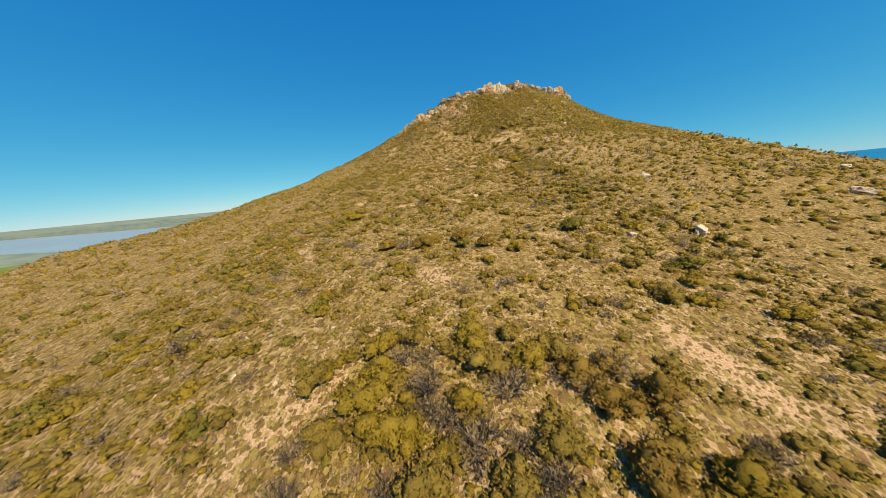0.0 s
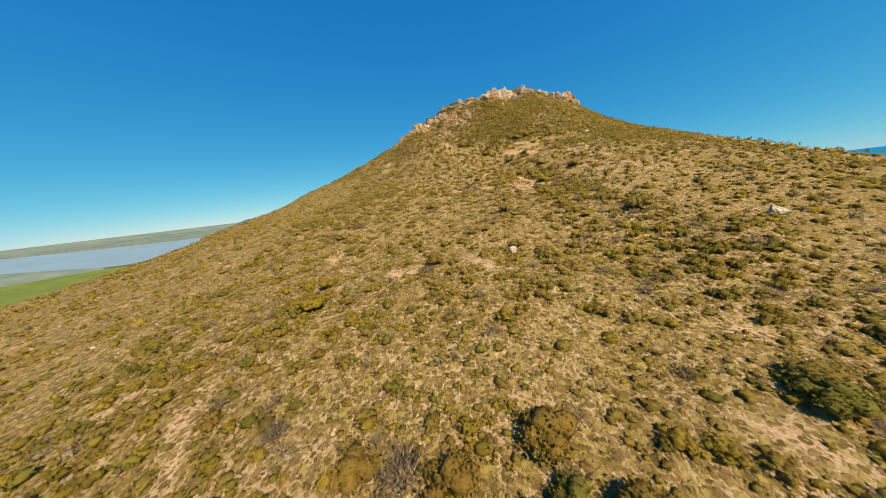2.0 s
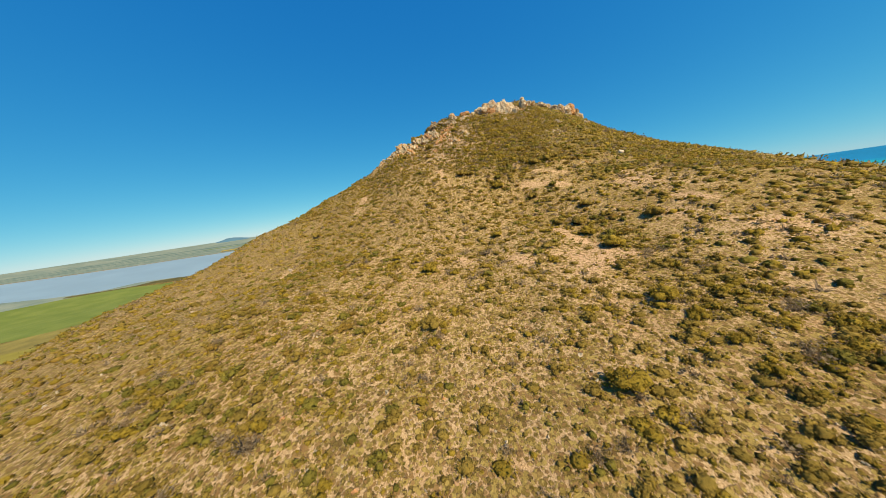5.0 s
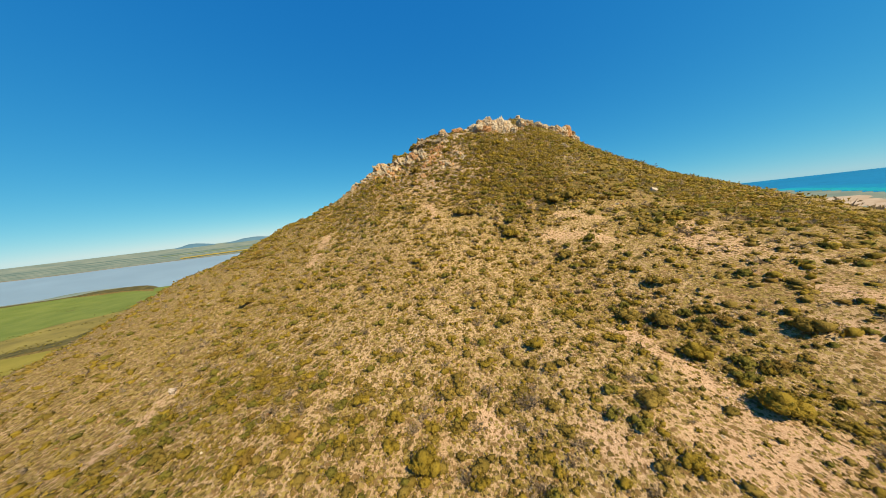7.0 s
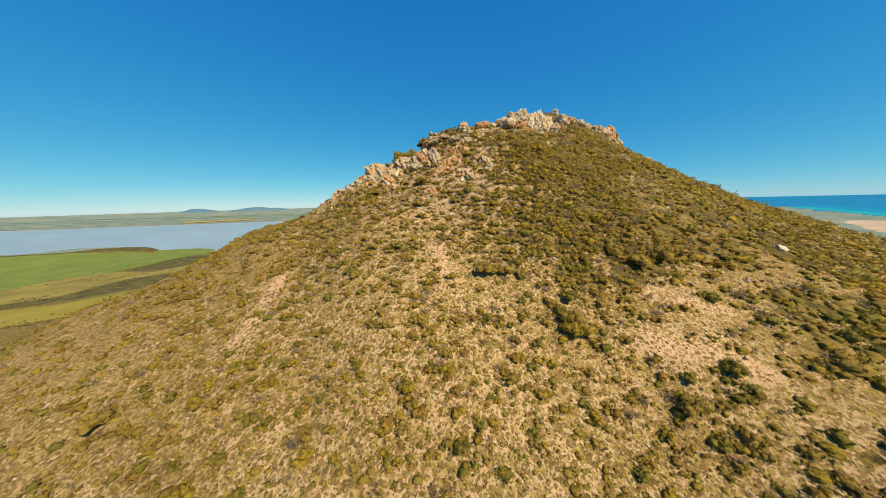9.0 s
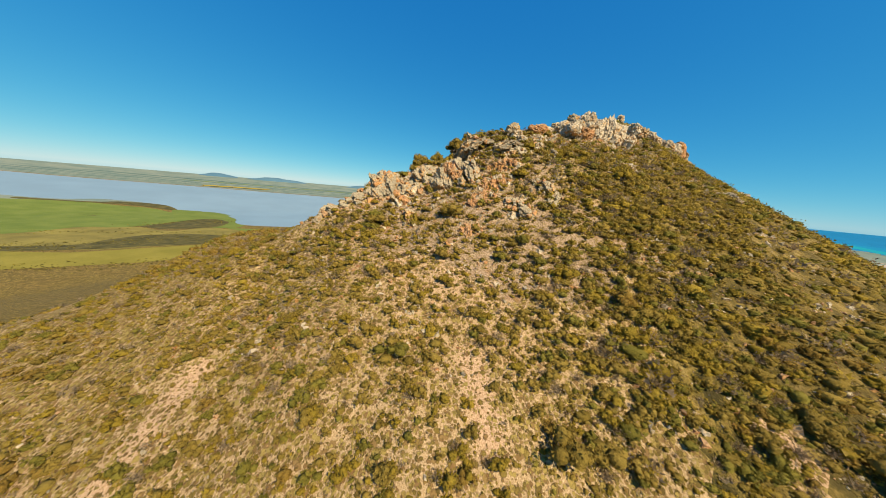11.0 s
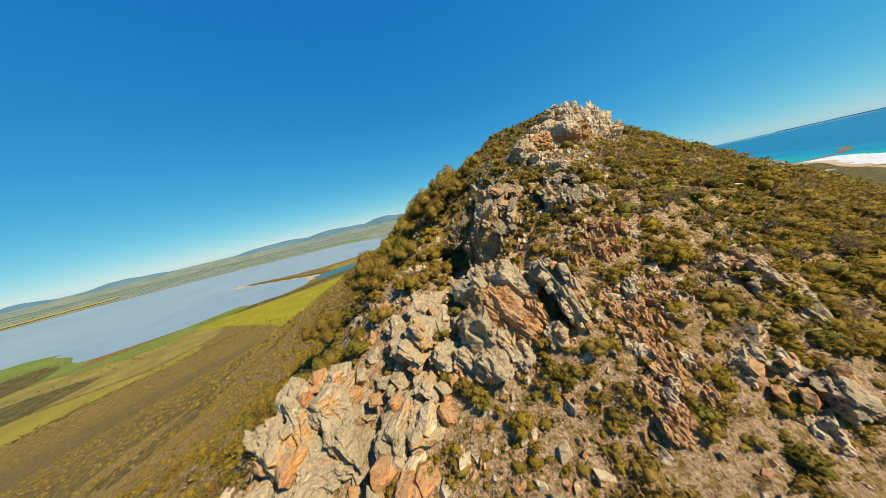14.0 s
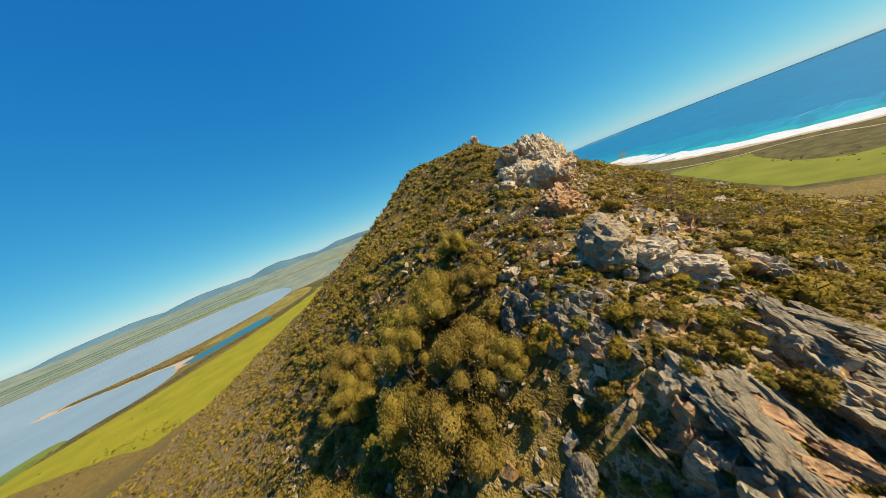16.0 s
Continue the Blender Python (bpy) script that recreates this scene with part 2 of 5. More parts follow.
POND = make_water("pond_water", (0.018, 0.1, 0.147), 0.3, 0.05)
SEA = make_water("sea_water", (0.006, 0.14, 0.30), 0.5, 0.2, 62)
SHALLOW = make_water("shallow_sea", (0.006, 0.24, 0.30), 0.5, 0.2, 62)
MID_SEA = make_water("mid_sea", (0.005, 0.175, 0.32), 0.5, 0.2, 62)
SURF = make_field("white_surf", (0.40, 0.45, 0.52), (0.52, 0.57, 0.65), 0.05)
# aerial haze over the far hills is put into their blue colour
HAZE_TINTED_HILL = make_field("haze_tinted_hill", (0.055, 0.125, 0.19), (0.075, 0.15, 0.21), 0.004)
ROCK = make_rock("grey_quartzite", (0.265, 0.22, 0.15), (0.53, 0.445, 0.32), 0.75)
ROCK_RED = make_rock("rusty_quartzite", (0.31, 0.14, 0.06), (0.56, 0.32, 0.15), 0.6)
ROCK_PALE = make_rock("pale_quartzite", (0.43, 0.355, 0.255), (0.68, 0.585, 0.445), 0.6)
ROCK_WHITE = make_rock("white_quartzite", (0.45, 0.36, 0.27), (0.66, 0.56, 0.45), 0.25)
# dark lichened rock, lowered further so its colour carries the crest's shade
ROCK_DARK = make_rock("lichened_shade_quartzite", (0.115, 0.1, 0.075), (0.26, 0.225, 0.165), 0.45)
FIELD_OLIVE = make_field("olive_pasture", (0.115, 0.135, 0.012), (0.155, 0.17, 0.02))
FIELD_TAN = make_field("tan_pasture", (0.155, 0.14, 0.02), (0.205, 0.18, 0.032))
LEAVES = [
    make_leaf("olive_leaf", (0.135, 0.10, 0.018), (0.36, 0.26, 0.058)),
    make_leaf("golden_leaf", (0.165, 0.12, 0.014), (0.38, 0.275, 0.038)),
    make_leaf("grey_brown_twig", (0.17, 0.125, 0.075), (0.38, 0.295, 0.19)),
    make_leaf("deep_green_leaf", (0.10, 0.093, 0.016), (0.27, 0.23, 0.042)),
    make_leaf("golden_brown_leaf", (0.15, 0.10, 0.02), (0.33, 0.215, 0.045)),
    make_leaf("dark_plain_leaf", (0.055, 0.05, 0.014), (0.13, 0.112, 0.03)),
]
MALLEE_LEAF = make_leaf("mallee_leaf", (0.25, 0.198, 0.032), (0.54, 0.42, 0.092), 0.5, 0.25)
BELT = make_field("dark_scrub_belt", (0.044, 0.042, 0.013), (0.10, 0.088, 0.028), 0.03)
BARK = make_leaf("grey_bark", (0.059, 0.051, 0.041), (0.177, 0.153, 0.13))


# ---- the shape of the hill ----
def lattice(ix, iy, seed):
    h = np.sin(ix * 127.1 + iy * 311.7 + seed * 74.7) * 43758.5453
    return h - np.floor(h)


def value_noise(x, y, seed=0):
    ix, iy = np.floor(x), np.floor(y)
    fx, fy = x - ix, y - iy
    fx, fy = fx * fx * (3 - 2 * fx), fy * fy * (3 - 2 * fy)
    a, b = lattice(ix, iy, seed), lattice(ix + 1, iy, seed)
    c, d = lattice(ix, iy + 1, seed), lattice(ix + 1, iy + 1, seed)
    return (a + (b - a) * fx) * (1 - fy) + (c + (d - c) * fx) * fy - 0.5


# the rocky crest, from its lower end to the far summit: x, y, height
CREST = [(-64, 149, 259), (-52, 157, 268.5), (-43, 165, 275.5), (-34, 171, 282), (-25, 179, 286), (-14, 196, 291), (3, 217, 298), (41, 243, 294)]
# swells and hollows on the flanks: x, y, radius, height
SWELLS = [(132, 264, 26, 10.9), (-12, 108, 26, -5.9), (-84, 168, 16, 5.9), (24, 180, 16, 2.7), (72, 228, 26, -4.0), (120, 266, 16, 5.5), (12, 12, 26, 2.2), (-60, 108, 16, -2.5), (-84, 168, 10, 2.1), (0, 120, 16, -1.7), (-36, 156, 10, 1.0), (60, 228, 16, -1.6), (72, 120, 26, 1.5), (-60, 288, 10, 1.7), (-24, 192, 10, -1.0), (-60, 96, 10, -1.4), (24, 120, 10, -1.1), (-36, 300, 45, 1.1), (-36, 172, 4, -1.3), (-28, 175, 5, -2.6), (-21, 184, 6, -2.8), (-10, 202, 9, -4.2), (0, 241, 11, 12.6), (4, 218, 6, -1.3), (-16, 216, 8, -1.5), (-37.9, 168.9, 1.9, -3.6), (-39.6, 166.2, 1.9, -1.8), (-32.3, 166.0, 0.9, -1.0)]
# broad shoulders and folds of the outer flanks
FLANKS = [(-126, 38, 40, 5.2), (-78, 278, 60, 3.1), (-108, 133, 14, 4.4), (-54, 86, 40, -2.8), (-108, 32, 14, 3.6), (-32, 242, 14, 2.6), (102, 134, 60, 1.5), (23, 249, 24, -3.9), (-41, 183, 14, 2.8), (-108, 91, 14, 1.9), (124, 249, 24, -2.3), (-16, 15, 14, 1.4), (35, 141, 14, -1.4), (26, 108, 14, 2.6), (-91, 158, 14, 1.0), (-66, 150, 14, -1.1), (-49, 74, 14, 1.7), (-100, 166, 14, 1.5), (-16, 242, 14, 1.5), (-49, 242, 14, -1.0), (-41, 133, 14, 1.7), (-24, 158, 14, -0.7), (10, 183, 14, 0.9), (-46, 161, 6, -2.2), (-39, 166, 5, -1.6)]
PLAIN = 4.0


def hill(x, y):
    """Height of the bare hillside in metres above the sea."""
    x, y = np.asarray(x, float), np.asarray(y, float)
    weight, level, near = 0.0, 0.0, np.full(x.shape, 1e9)
    for a, b in zip(CREST[:-1], CREST[1:]):
        vx, vy = b[0] - a[0], b[1] - a[1]
        l2 = vx * vx + vy * vy
        t = np.clip(((x - a[0]) * vx + (y - a[1]) * vy) / l2, 0, 1)
        d = np.hypot(x - a[0] - t * vx, y - a[1] - t * vy)
        w = math.sqrt(l2) / (d + 1.5) ** 3
        weight, level, near = weight + w, level + w * (a[2] + t * (b[2] - a[2])), np.minimum(near, d)
    d = np.sqrt(near * near + 4) - 2
    th = np.arctan2(y - 178, x + 22)
    turn = 1.0 - 0.059 * np.cos(th) - 0.080 * np.sin(th) + 0.148 * np.cos(2 * th) + 0.083 * np.sin(2 * th) - 0.041 * np.cos(3 * th) + 0.010 * np.sin(3 * th)
    turn = 1 + (turn - 1) * np.exp(-np.maximum(d - 150, 0) / 300)
    z = level / weight - (0.525 * d / (1 + d / 119.5) + 0.254 * d) * turn + 3.97
    for cx, cy, r, h in SWELLS + FLANKS:
        z = z + h * np.exp(-((x - cx) ** 2 + (y - cy) ** 2) / (2 * r * r))
    return z


def ground_z(x, y):
    z = hill(x, y)
    rough = np.clip((z - PLAIN) / 40, 0, 1)
    z = z + rough * (0.9 * value_noise(x / 9, y / 9, 1) + 0.45 * value_noise(x / 3.5, y / 3.5, 2) + 3 * value_noise(x / 90, y / 90, 3) * np.clip((np.hypot(x + 20, y - 110) - 130) / 200, 0, 1))
    k = 4.0
    return PLAIN + k * np.logaddexp(0, (z - PLAIN) / k)


CX, CY, EYE_REF = -30.0, 110.0, 258.0
NEAR_LIMIT, FAR_SPAN = 2400.0, 2390.0


def drawn_in(x, y, z):
    """Draws what lies past 2.4 km closer together, along its line of sight, so that the far shores and the sea's rim lie within 4.8 km."""
    dx, dy = x - CX, y - CY
    d = np.hypot(dx, dy)
    r = np.where(d > NEAR_LIMIT, d * (1 + NEAR_LIMIT / FAR_SPAN) / (1 + d / FAR_SPAN), d)
    s = r / np.maximum(d, 1e-6)
    return CX + dx * s, CY + dy * s, np.where(d > NEAR_LIMIT, EYE_REF + (z - EYE_REF) * s, z)


def grid_mesh(name, verts, faces, mats, index=None, smooth=True):
    me = bpy.data.meshes.new(name)
    me.from_pydata(verts if isinstance(verts, list) else verts.tolist(), [], faces if isinstance(faces, list) else faces.tolist())
    for m in mats:
        me.materials.append(m)
    if index is not None:
        me.polygons.foreach_set("material_index", np.asarray(index, np.int32))
    me.polygons.foreach_set("use_smooth", np.full(len(me.polygons), smooth))
    me.update()
    return me


def inside(poly, x, y):
    hit = np.zeros(x.shape, bool)
    for (ax, ay), (bx, by) in zip(poly, poly[1:] + poly[:1]):
        cross = (ay > y) != (by > y)
        hit ^= cross & (x < (bx - ax) * (y - ay) / (by - ay if by != ay else 1e-9) + ax)
    return hit


# ---- outlines on the plain, in metres ----
LAKE_SHORE = [(-14000, 900), (-5000, 1270), (-3120, 1340), (-2900, 1600), (-2390, 1640), (-2140, 1510), (-1760, 1520), (-1580, 1460), (-1380, 1310), (-1215, 1366), (-1085, 1435), (-890, 1540), (-730, 1680), (-690, 1860), (-790, 2080),
              (-1100, 2240), (-1380, 2370), (-1460, 2420), (-1380, 2440), (-860, 2350), (-480, 2560), (-240, 2960), (-240, 3600), (-500, 4300), (-1100, 4800), (-1900, 4850), (-3000, 4700), (-4200, 4300), (-5700, 3850), (-7600, 3250), (-14000, 2600)]
GREEN_FIELD = [(-3400, 450), (-2900, 1300), (-2400, 1430), (-2230, 1460), (-1870, 1380), (-1780, 1410), (-1620, 1350), (-1640, 1230), (-1600, 1100), (-1590, 1000), (-1620, 930), (-1680, 880), (-1700, 640), (-2300, 250)]
EAST_FIELD = [(-1380, 1200), (-1240, 1230), (-1150, 1340), (-1050, 1500), (-960, 1600), (-890, 1540), (-960, 1400), (-1060, 1210), (-1200, 1170)]
LIME_FIELD = [(-1050, 1400), (-850, 1490), (-640, 1600), (-400, 1800), (-150, 2110), (0, 2430), (80, 2350), (-40, 2000), (-180, 1700), (-300, 1340), (-450, 1060), (-620, 1150), (-820, 1270), (-1000, 1340)]
DRY_FIELD = [(-1680, 890), (-1620, 940), (-1580, 1000), (-1400, 1010), (-1380, 1150), (-1210, 1175), (-1060, 1200), (-950, 1390), (-880, 1320), (-800, 1180), (-880, 1000), (-1050, 920), (-1150, 810), (-1200, 720), (-1280, 660), (-1500, 480), (-1720, 560)]
OLIVE_STRIP = [(-1230, 650), (-1170, 740), (-1070, 890), (-860, 980), (-800, 1100), (-780, 1010), (-910, 850), (-950, 740), (-990, 660), (-1070, 580), (-1250, 430), (-1500, 350), (-1550, 470)]
SCRUB_PATCHES = [[(-1580, 1010), (-1600, 1140), (-1650, 1300), (-1580, 1370), (-1440, 1300), (-1380, 1160), (-1450, 1030)],
                 [(-1500, 560), (-1340, 700), (-1360, 790), (-1370, 890), (-1320, 960), (-1230, 1030), (-1060, 1060), (-1060, 930), (-1150, 820), (-1210, 730), (-1280, 660), (-1400, 560)],
                 [(-3100, 1300), (-2730, 1450), (-2700, 1580), (-2460, 1650), (-2180, 1560), (-2100, 1480), (-2420, 1490), (-2680, 1400), (-2980, 1260)],
                 [(-2500, 1060), (-2300, 1130), (-2060, 1120), (-2000, 1070), (-2250, 1040)]]
SHORE_PASTURE = [(-700, 2200), (-420, 2520), (-220, 2900), (-60, 2800), (-60, 2450), (-260, 2180), (-480, 2080)]
SEA_FIELD = [(800, 20), (930, 220), (1100, 380), (1250, 500), (1450, 650), (1540, 690), (1575, 560), (1585, 470), (1540, 440), (1331, 335), (1260, 270), (1245, 215), (1290, 120), (1245, -50), (1200, -300), (900, -400), (780, -150)]
COAST = [(1650, -6000), (1680, -1500), (1705, -400), (1765, 180), (1815, 480), (1970, 790), (2280, 1130), (2700, 1450), (3150, 2100), (3900, 3050), (4800, 4300), (6200, 6400), (9500, 11500)]
SEA_AREA = COAST + [(34000, 54000), (60000, 54000), (60000, -30000), (1650, -30000)]
POND_SHORE = [(-700, 1930), (-670, 1990), (-540, 2085), (-390, 2190), (-310, 2140), (-330, 2010), (-470, 1940), (-600, 1870)]

# bare stony streaks: x, y, x, y, half-width
STREAKS = [(-9, 136.5, -1, 130, 1.6), (-1, 130, 5, 129, 1.3), (-7, 125, 3, 122.5, 1.8), (-4, 103, 0, 95, 2.0), (0, 93, 3, 90.5, 2.0), (-21.5, 93, -20, 91.5, 1.2), (-13, 91.5, -11, 90, 1.4), (17, 104, 19, 100, 2.0), (-57, 133, -55, 122, 1.6), (-31, 135, -29, 131, 1.2), (-59.5, 97, -57.5, 89, 1.2), (-32, 51.5, -29, 52, 1.2), (-12, 50.5, -9.5, 48, 1.4), (-20, 46, -18, 47, 1.2), (9.5, 18.5, 13, 14.5, 1.4), (-11, 11.5, -13, 8, 1.2), (-8, 22.5, -6, 21.5, 1.0), (-22, 150, -17, 151, 1.4), (-26, 148, -24, 147, 1.2), (-36.4, 27.3, -35.6, 32.0, 0.9), (-24.3, 26.5, -28.5, 29.5, 0.8), (-28.5, 29.5, -28.2, 31.8, 0.7), (-33.2, 34.4, -32.2, 35.2, 0.7), (2.9, 33.0, 6.2, 31.0, 0.5), (5.7, 39.9, 9.1, 40.0, 0.7), (-6.6, 32.2, -5.2, 31.6, 0.7)]


def off_line(x, y, line):
    best = np.full(x.shape, 1e9)
    for a, b in zip(line[:-1], line[1:]):
        v = b - a
        t = np.clip(((x - a[0]) * v[0] + (y - a[1]) * v[1]) / (v @ v), 0, 1)
        best = np.minimum(best, np.hypot(x - a[0] - t * v[0], y - a[1] - t * v[1]))
    return best


def bare_ground(x, y):
    """1 on the bare pinkish streaks, and in scraps between the bushes of the slope below the summit's dry side."""
    best = np.zeros(np.shape(x))
    for ax, ay, bx, by, w in STREAKS:
        best = np.maximum(best, np.exp(-(off_line(x, y, np.array([(ax, ay), (bx, by)], float)) / w) ** 2))
    dry = np.clip((x + 12) / 8, 0, 1) * np.clip((42 - x) / 20, 0, 1) * np.clip((y - 70) / 15, 0, 1) * np.clip((138 - y) / 12, 0, 1)
    return np.maximum(best, 0.8 * dry * np.clip(0.2 + 2.4 * value_noise(x / 5.5 + y / 22, y / 9, 24), 0, 1))


def grown_over(x, y):
    """1 on the foot of the spur and on its flanks, where low heath leaves little soil open."""
    axis = np.interp(y, [0, 45, 75, 100, 120, 150], [0, -14, -20, -25, -33, -43])
    return np.maximum(np.clip((85 - y) / 40, 0, 1) * np.clip(0.75 + value_noise(x / 9, y / 9, 25), 0, 1), np.clip((np.abs(x - axis) - 12) / 22, 0, 1)) * (1 - np.clip(bare_ground(x, y), 0, 1))


ROCK_LINE = np.array([(-60, 152), (-50, 158), (-43, 160.5), (-38, 160), (-36, 164.5), (-33, 168), (-29, 171), (-22, 176), (-14, 183), (-4, 191), (3, 203), (17, 222), (41, 244)], float)


def stony(x, y):
    """1 on the rubble round the crags and on the bare upper slope below them."""
    return (np.exp(-(off_line(x, y, ROCK_LINE[:5]) / 6) ** 2) * np.clip((x + 54) / 8, 0, 1) + 0.75 * np.exp(-(((x + 36) / 16) ** 2 + ((y - 150) / 9) ** 2)) + 0.6 * np.exp(-(((x + 18) / 15) ** 2 + ((y - 154) / 13) ** 2))) * np.clip((170 - y) / 6, 0, 1)


def shady_side(x, y):
    """1 on the shady flank behind the crest."""
    back = np.clip(((y - 163.5) - 0.55 * (x + 43)) / 4, 0, 1) * np.exp(-np.maximum(-30 - x, 0) / 40)
    return np.maximum(back, np.clip((y - 169.5 - 0.85 * (x + 29)) / 4, 0, 1) * np.clip((x + 36) / 3, 0, 1))


def closed_scrub(x, y):
    """1 where the scrub closes over: the shady flank behind the crest and the ground right of the summit."""
    back = shady_side(x, y)
    summit = np.clip((y - 122) / 18, 0, 1) * np.clip((x + 30) / 14, 0, 1) * 0.85
    summit = np.maximum(summit, np.clip((x + 29) / 5, 0, 1) * np.clip((y - 157) / 6, 0, 1) * 0.75)
    shoulder = np.clip((x + 8) / 25, 0, 1) * np.clip((y - 30) / 40, 0, 1) * 0.7
    return np.maximum(np.maximum(back, summit), shoulder)


# ---- ground: one sheet from the hilltop to the horizon ----
ANGLES = 530
ring = [0.0]
while ring[-1] < 45000:
    r = ring[-1]
    ring.append(r + (1.5 if r < 150 else r * 0.021 if r < 6500 else r * 0.16))
ring = np.array(ring[1:])
ang = np.linspace(0, 2 * math.pi, ANGLES, endpoint=False)
gx = CX + ring[:, None] * np.cos(ang)[None]
gy = CY + ring[:, None] * np.sin(ang)[None]
gz = ground_z(gx, gy)
nr = len(ring)
idx = np.arange(nr * ANGLES).reshape(nr, ANGLES)
nxt = np.roll(idx, -1, axis=1)
quads = np.stack([idx[:-1], idx[1:], nxt[1:], nxt[:-1]], -1).reshape(-1, 4)
tx, ty, tz = gx.ravel(), gy.ravel(), gz.ravel()
mx, my = tx[quads].mean(1), ty[quads].mean(1)
mz = tz[quads].mean(1)
wob = 26 * value_noise(mx / 60, my / 60, 5), 26 * value_noise(mx / 60, my / 60, 6)
px_, py_ = mx + wob[0], my + wob[1]
dist = np.hypot(mx + 20, my - 110)
cover = np.where(dist + 120 * value_noise(mx / 25, my / 25, 8) > 215, 1, 0)
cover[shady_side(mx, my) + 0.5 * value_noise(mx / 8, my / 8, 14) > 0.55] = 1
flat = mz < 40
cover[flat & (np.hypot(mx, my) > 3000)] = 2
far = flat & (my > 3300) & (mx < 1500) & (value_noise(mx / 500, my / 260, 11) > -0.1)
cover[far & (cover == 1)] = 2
cover[(mx > -14) & (np.hypot(mx, my - 170) < 70) & (closed_scrub(mx, my) * np.clip((70 - np.hypot(mx, my - 170)) / 40, 0, 1) + 0.9 * value_noise(mx / 4, my / 4, 18) > 0.55)] = 1
cover[(cover == 0) & (stony(mx, my) + 0.6 * value_noise(mx / 5, my / 5, 15) > 0.5)] = 3
cover[(cover == 1) & (mz + 10 * value_noise(mx / 40, my / 40, 17) < 8) & (mx > -300)] = 4
wx, wy, wz = drawn_in(tx, ty, tz)
centre = len(wx)
allv = np.stack([np.append(wx, CX), np.append(wy, CY), np.append(wz, ground_z(CX, CY))], 1)
tris = [(centre, int(a), int(b)) for a, b in zip(idx[0], nxt[0])]
ground_me = grid_mesh("ground", allv, quads.tolist() + tris, [SOIL, HEATH, HAZE_TINTED_LAND, STONY, BELT], np.append(cover, np.zeros(len(tris), int)))
ground_me.attributes.new("bare", "FLOAT", "POINT").data.foreach_set("value", np.append(bare_ground(tx, ty) + stony(tx, ty) - grown_over(tx, ty), 0.0).astype(np.float32))
ground = tagged(new("ground", ground_me), "scrubby hill of pale stony soil above green farmland and shores", "ground", kind="structure")


def water_sheet(name, poly, mat, label, lift):
    sel = inside(poly, px_ * 0.6 + mx * 0.4, py_ * 0.6 + my * 0.4) & flat
    used, inv = np.unique(quads[sel], return_inverse=True)
    v = np.stack(drawn_in(tx[used], ty[used], np.full(len(used), PLAIN + 0.15 * lift)), 1)
    return tagged(new(name, grid_mesh(name, v, inv.reshape(-1, 4), [mat])), label, "water", kind="structure")


water_sheet("sea", SEA_AREA, SEA, "deep blue sea reaching to the horizon", 1.5)


def smooth_line(points, step):
    """Points every step metres on a Catmull-Rom curve."""
    pts = [Vector((*p, 0)) for p in points]
    out = []
    for i in range(len(pts) - 1):
        p0, p1, p2, p3 = pts[max(i - 1, 0)], pts[i], pts[i + 1], pts[min(i + 2, len(pts) - 1)]
        n = max(2, int((p2 - p1).length / step))
        for k in range(n):
            t = k / n
            out.append(0.5 * (2 * p1 + (p2 - p0) * t + (2 * p0 - 5 * p1 + 4 * p2 - p3) * t * t + (3 * p1 - p0 - 3 * p2 + p3) * t ** 3))
    return np.array([(p.x, p.y) for p in out])


def ribbon(name, line, near, far_, lift, mat, label, category, wobble=0.0, seed=0, kind="structure", rows=3):
    """A band along a line, from near to far_ metres to its right."""
    tang = np.gradient(line, axis=0)
    tang /= np.linalg.norm(tang, axis=1)[:, None] + 1e-9
    nrm = np.stack([tang[:, 1], -tang[:, 0]], 1)
    s = np.cumsum(np.linalg.norm(np.gradient(line, axis=0), axis=1))
    vs = []
    wobble = min(wobble, 0.9 * abs(far_ - near) / rows)
    for k in range(rows + 1):
        off = near + (far_ - near) * k / rows + wobble * value_noise(s / 60 + 7 * k, s * 0 + seed + k, seed)
        p = line + nrm * off[:, None]
        vs.append(np.stack(drawn_in(p[:, 0], p[:, 1], np.full(len(p), PLAIN + 0.15 * lift)), 1))
    n = len(line)
    v = np.concatenate(vs)
    f = [((k + 1) * n + i, (k + 1) * n + i + 1, k * n + i + 1, k * n + i) for k in range(rows) for i in range(n - 1)]
    return tagged(new(name, grid_mesh(name, v, f, [mat], smooth=False)), label, category, kind=kind)


coast_line = smooth_line(COAST[1:-1], 25)
shore = smooth_line(LAKE_SHORE + LAKE_SHORE[:1], 40)
shore = shore + 12 * np.stack([value_noise(shore[:, 0] / 90, shore[:, 1] / 90, 73), value_noise(shore[:, 0] / 90, shore[:, 1] / 90, 74)], 1)
open_water = np.stack(np.meshgrid(np.arange(-13500, 0, 260.0), np.arange(1000, 5000, 260.0)), -1).reshape(-1, 2)
open_water = open_water[inside([tuple(p) for p in shore], open_water[:, 0], open_water[:, 1])]
rim = len(shore)
flat_pts = [Vector(p) for p in np.concatenate([shore, open_water])]
pts2, _e2, tri2 = geometry.delaunay_2d_cdt(flat_pts, [(k, (k + 1) % rim) for k in range(rim)], [], 1, 0.01)[:3]
lx, ly = np.array([p.x for p in pts2]), np.array([p.y for p in pts2])
lake_me = grid_mesh("lake", np.stack(drawn_in(lx, ly, np.full(len(lx), PLAIN + 0.28)), 1), [tuple(f) for f in tri2], [LAKE])
tagged(new("lake", lake_me), "wide pale grey-blue salt lake on the plain", "water", kind="structure")

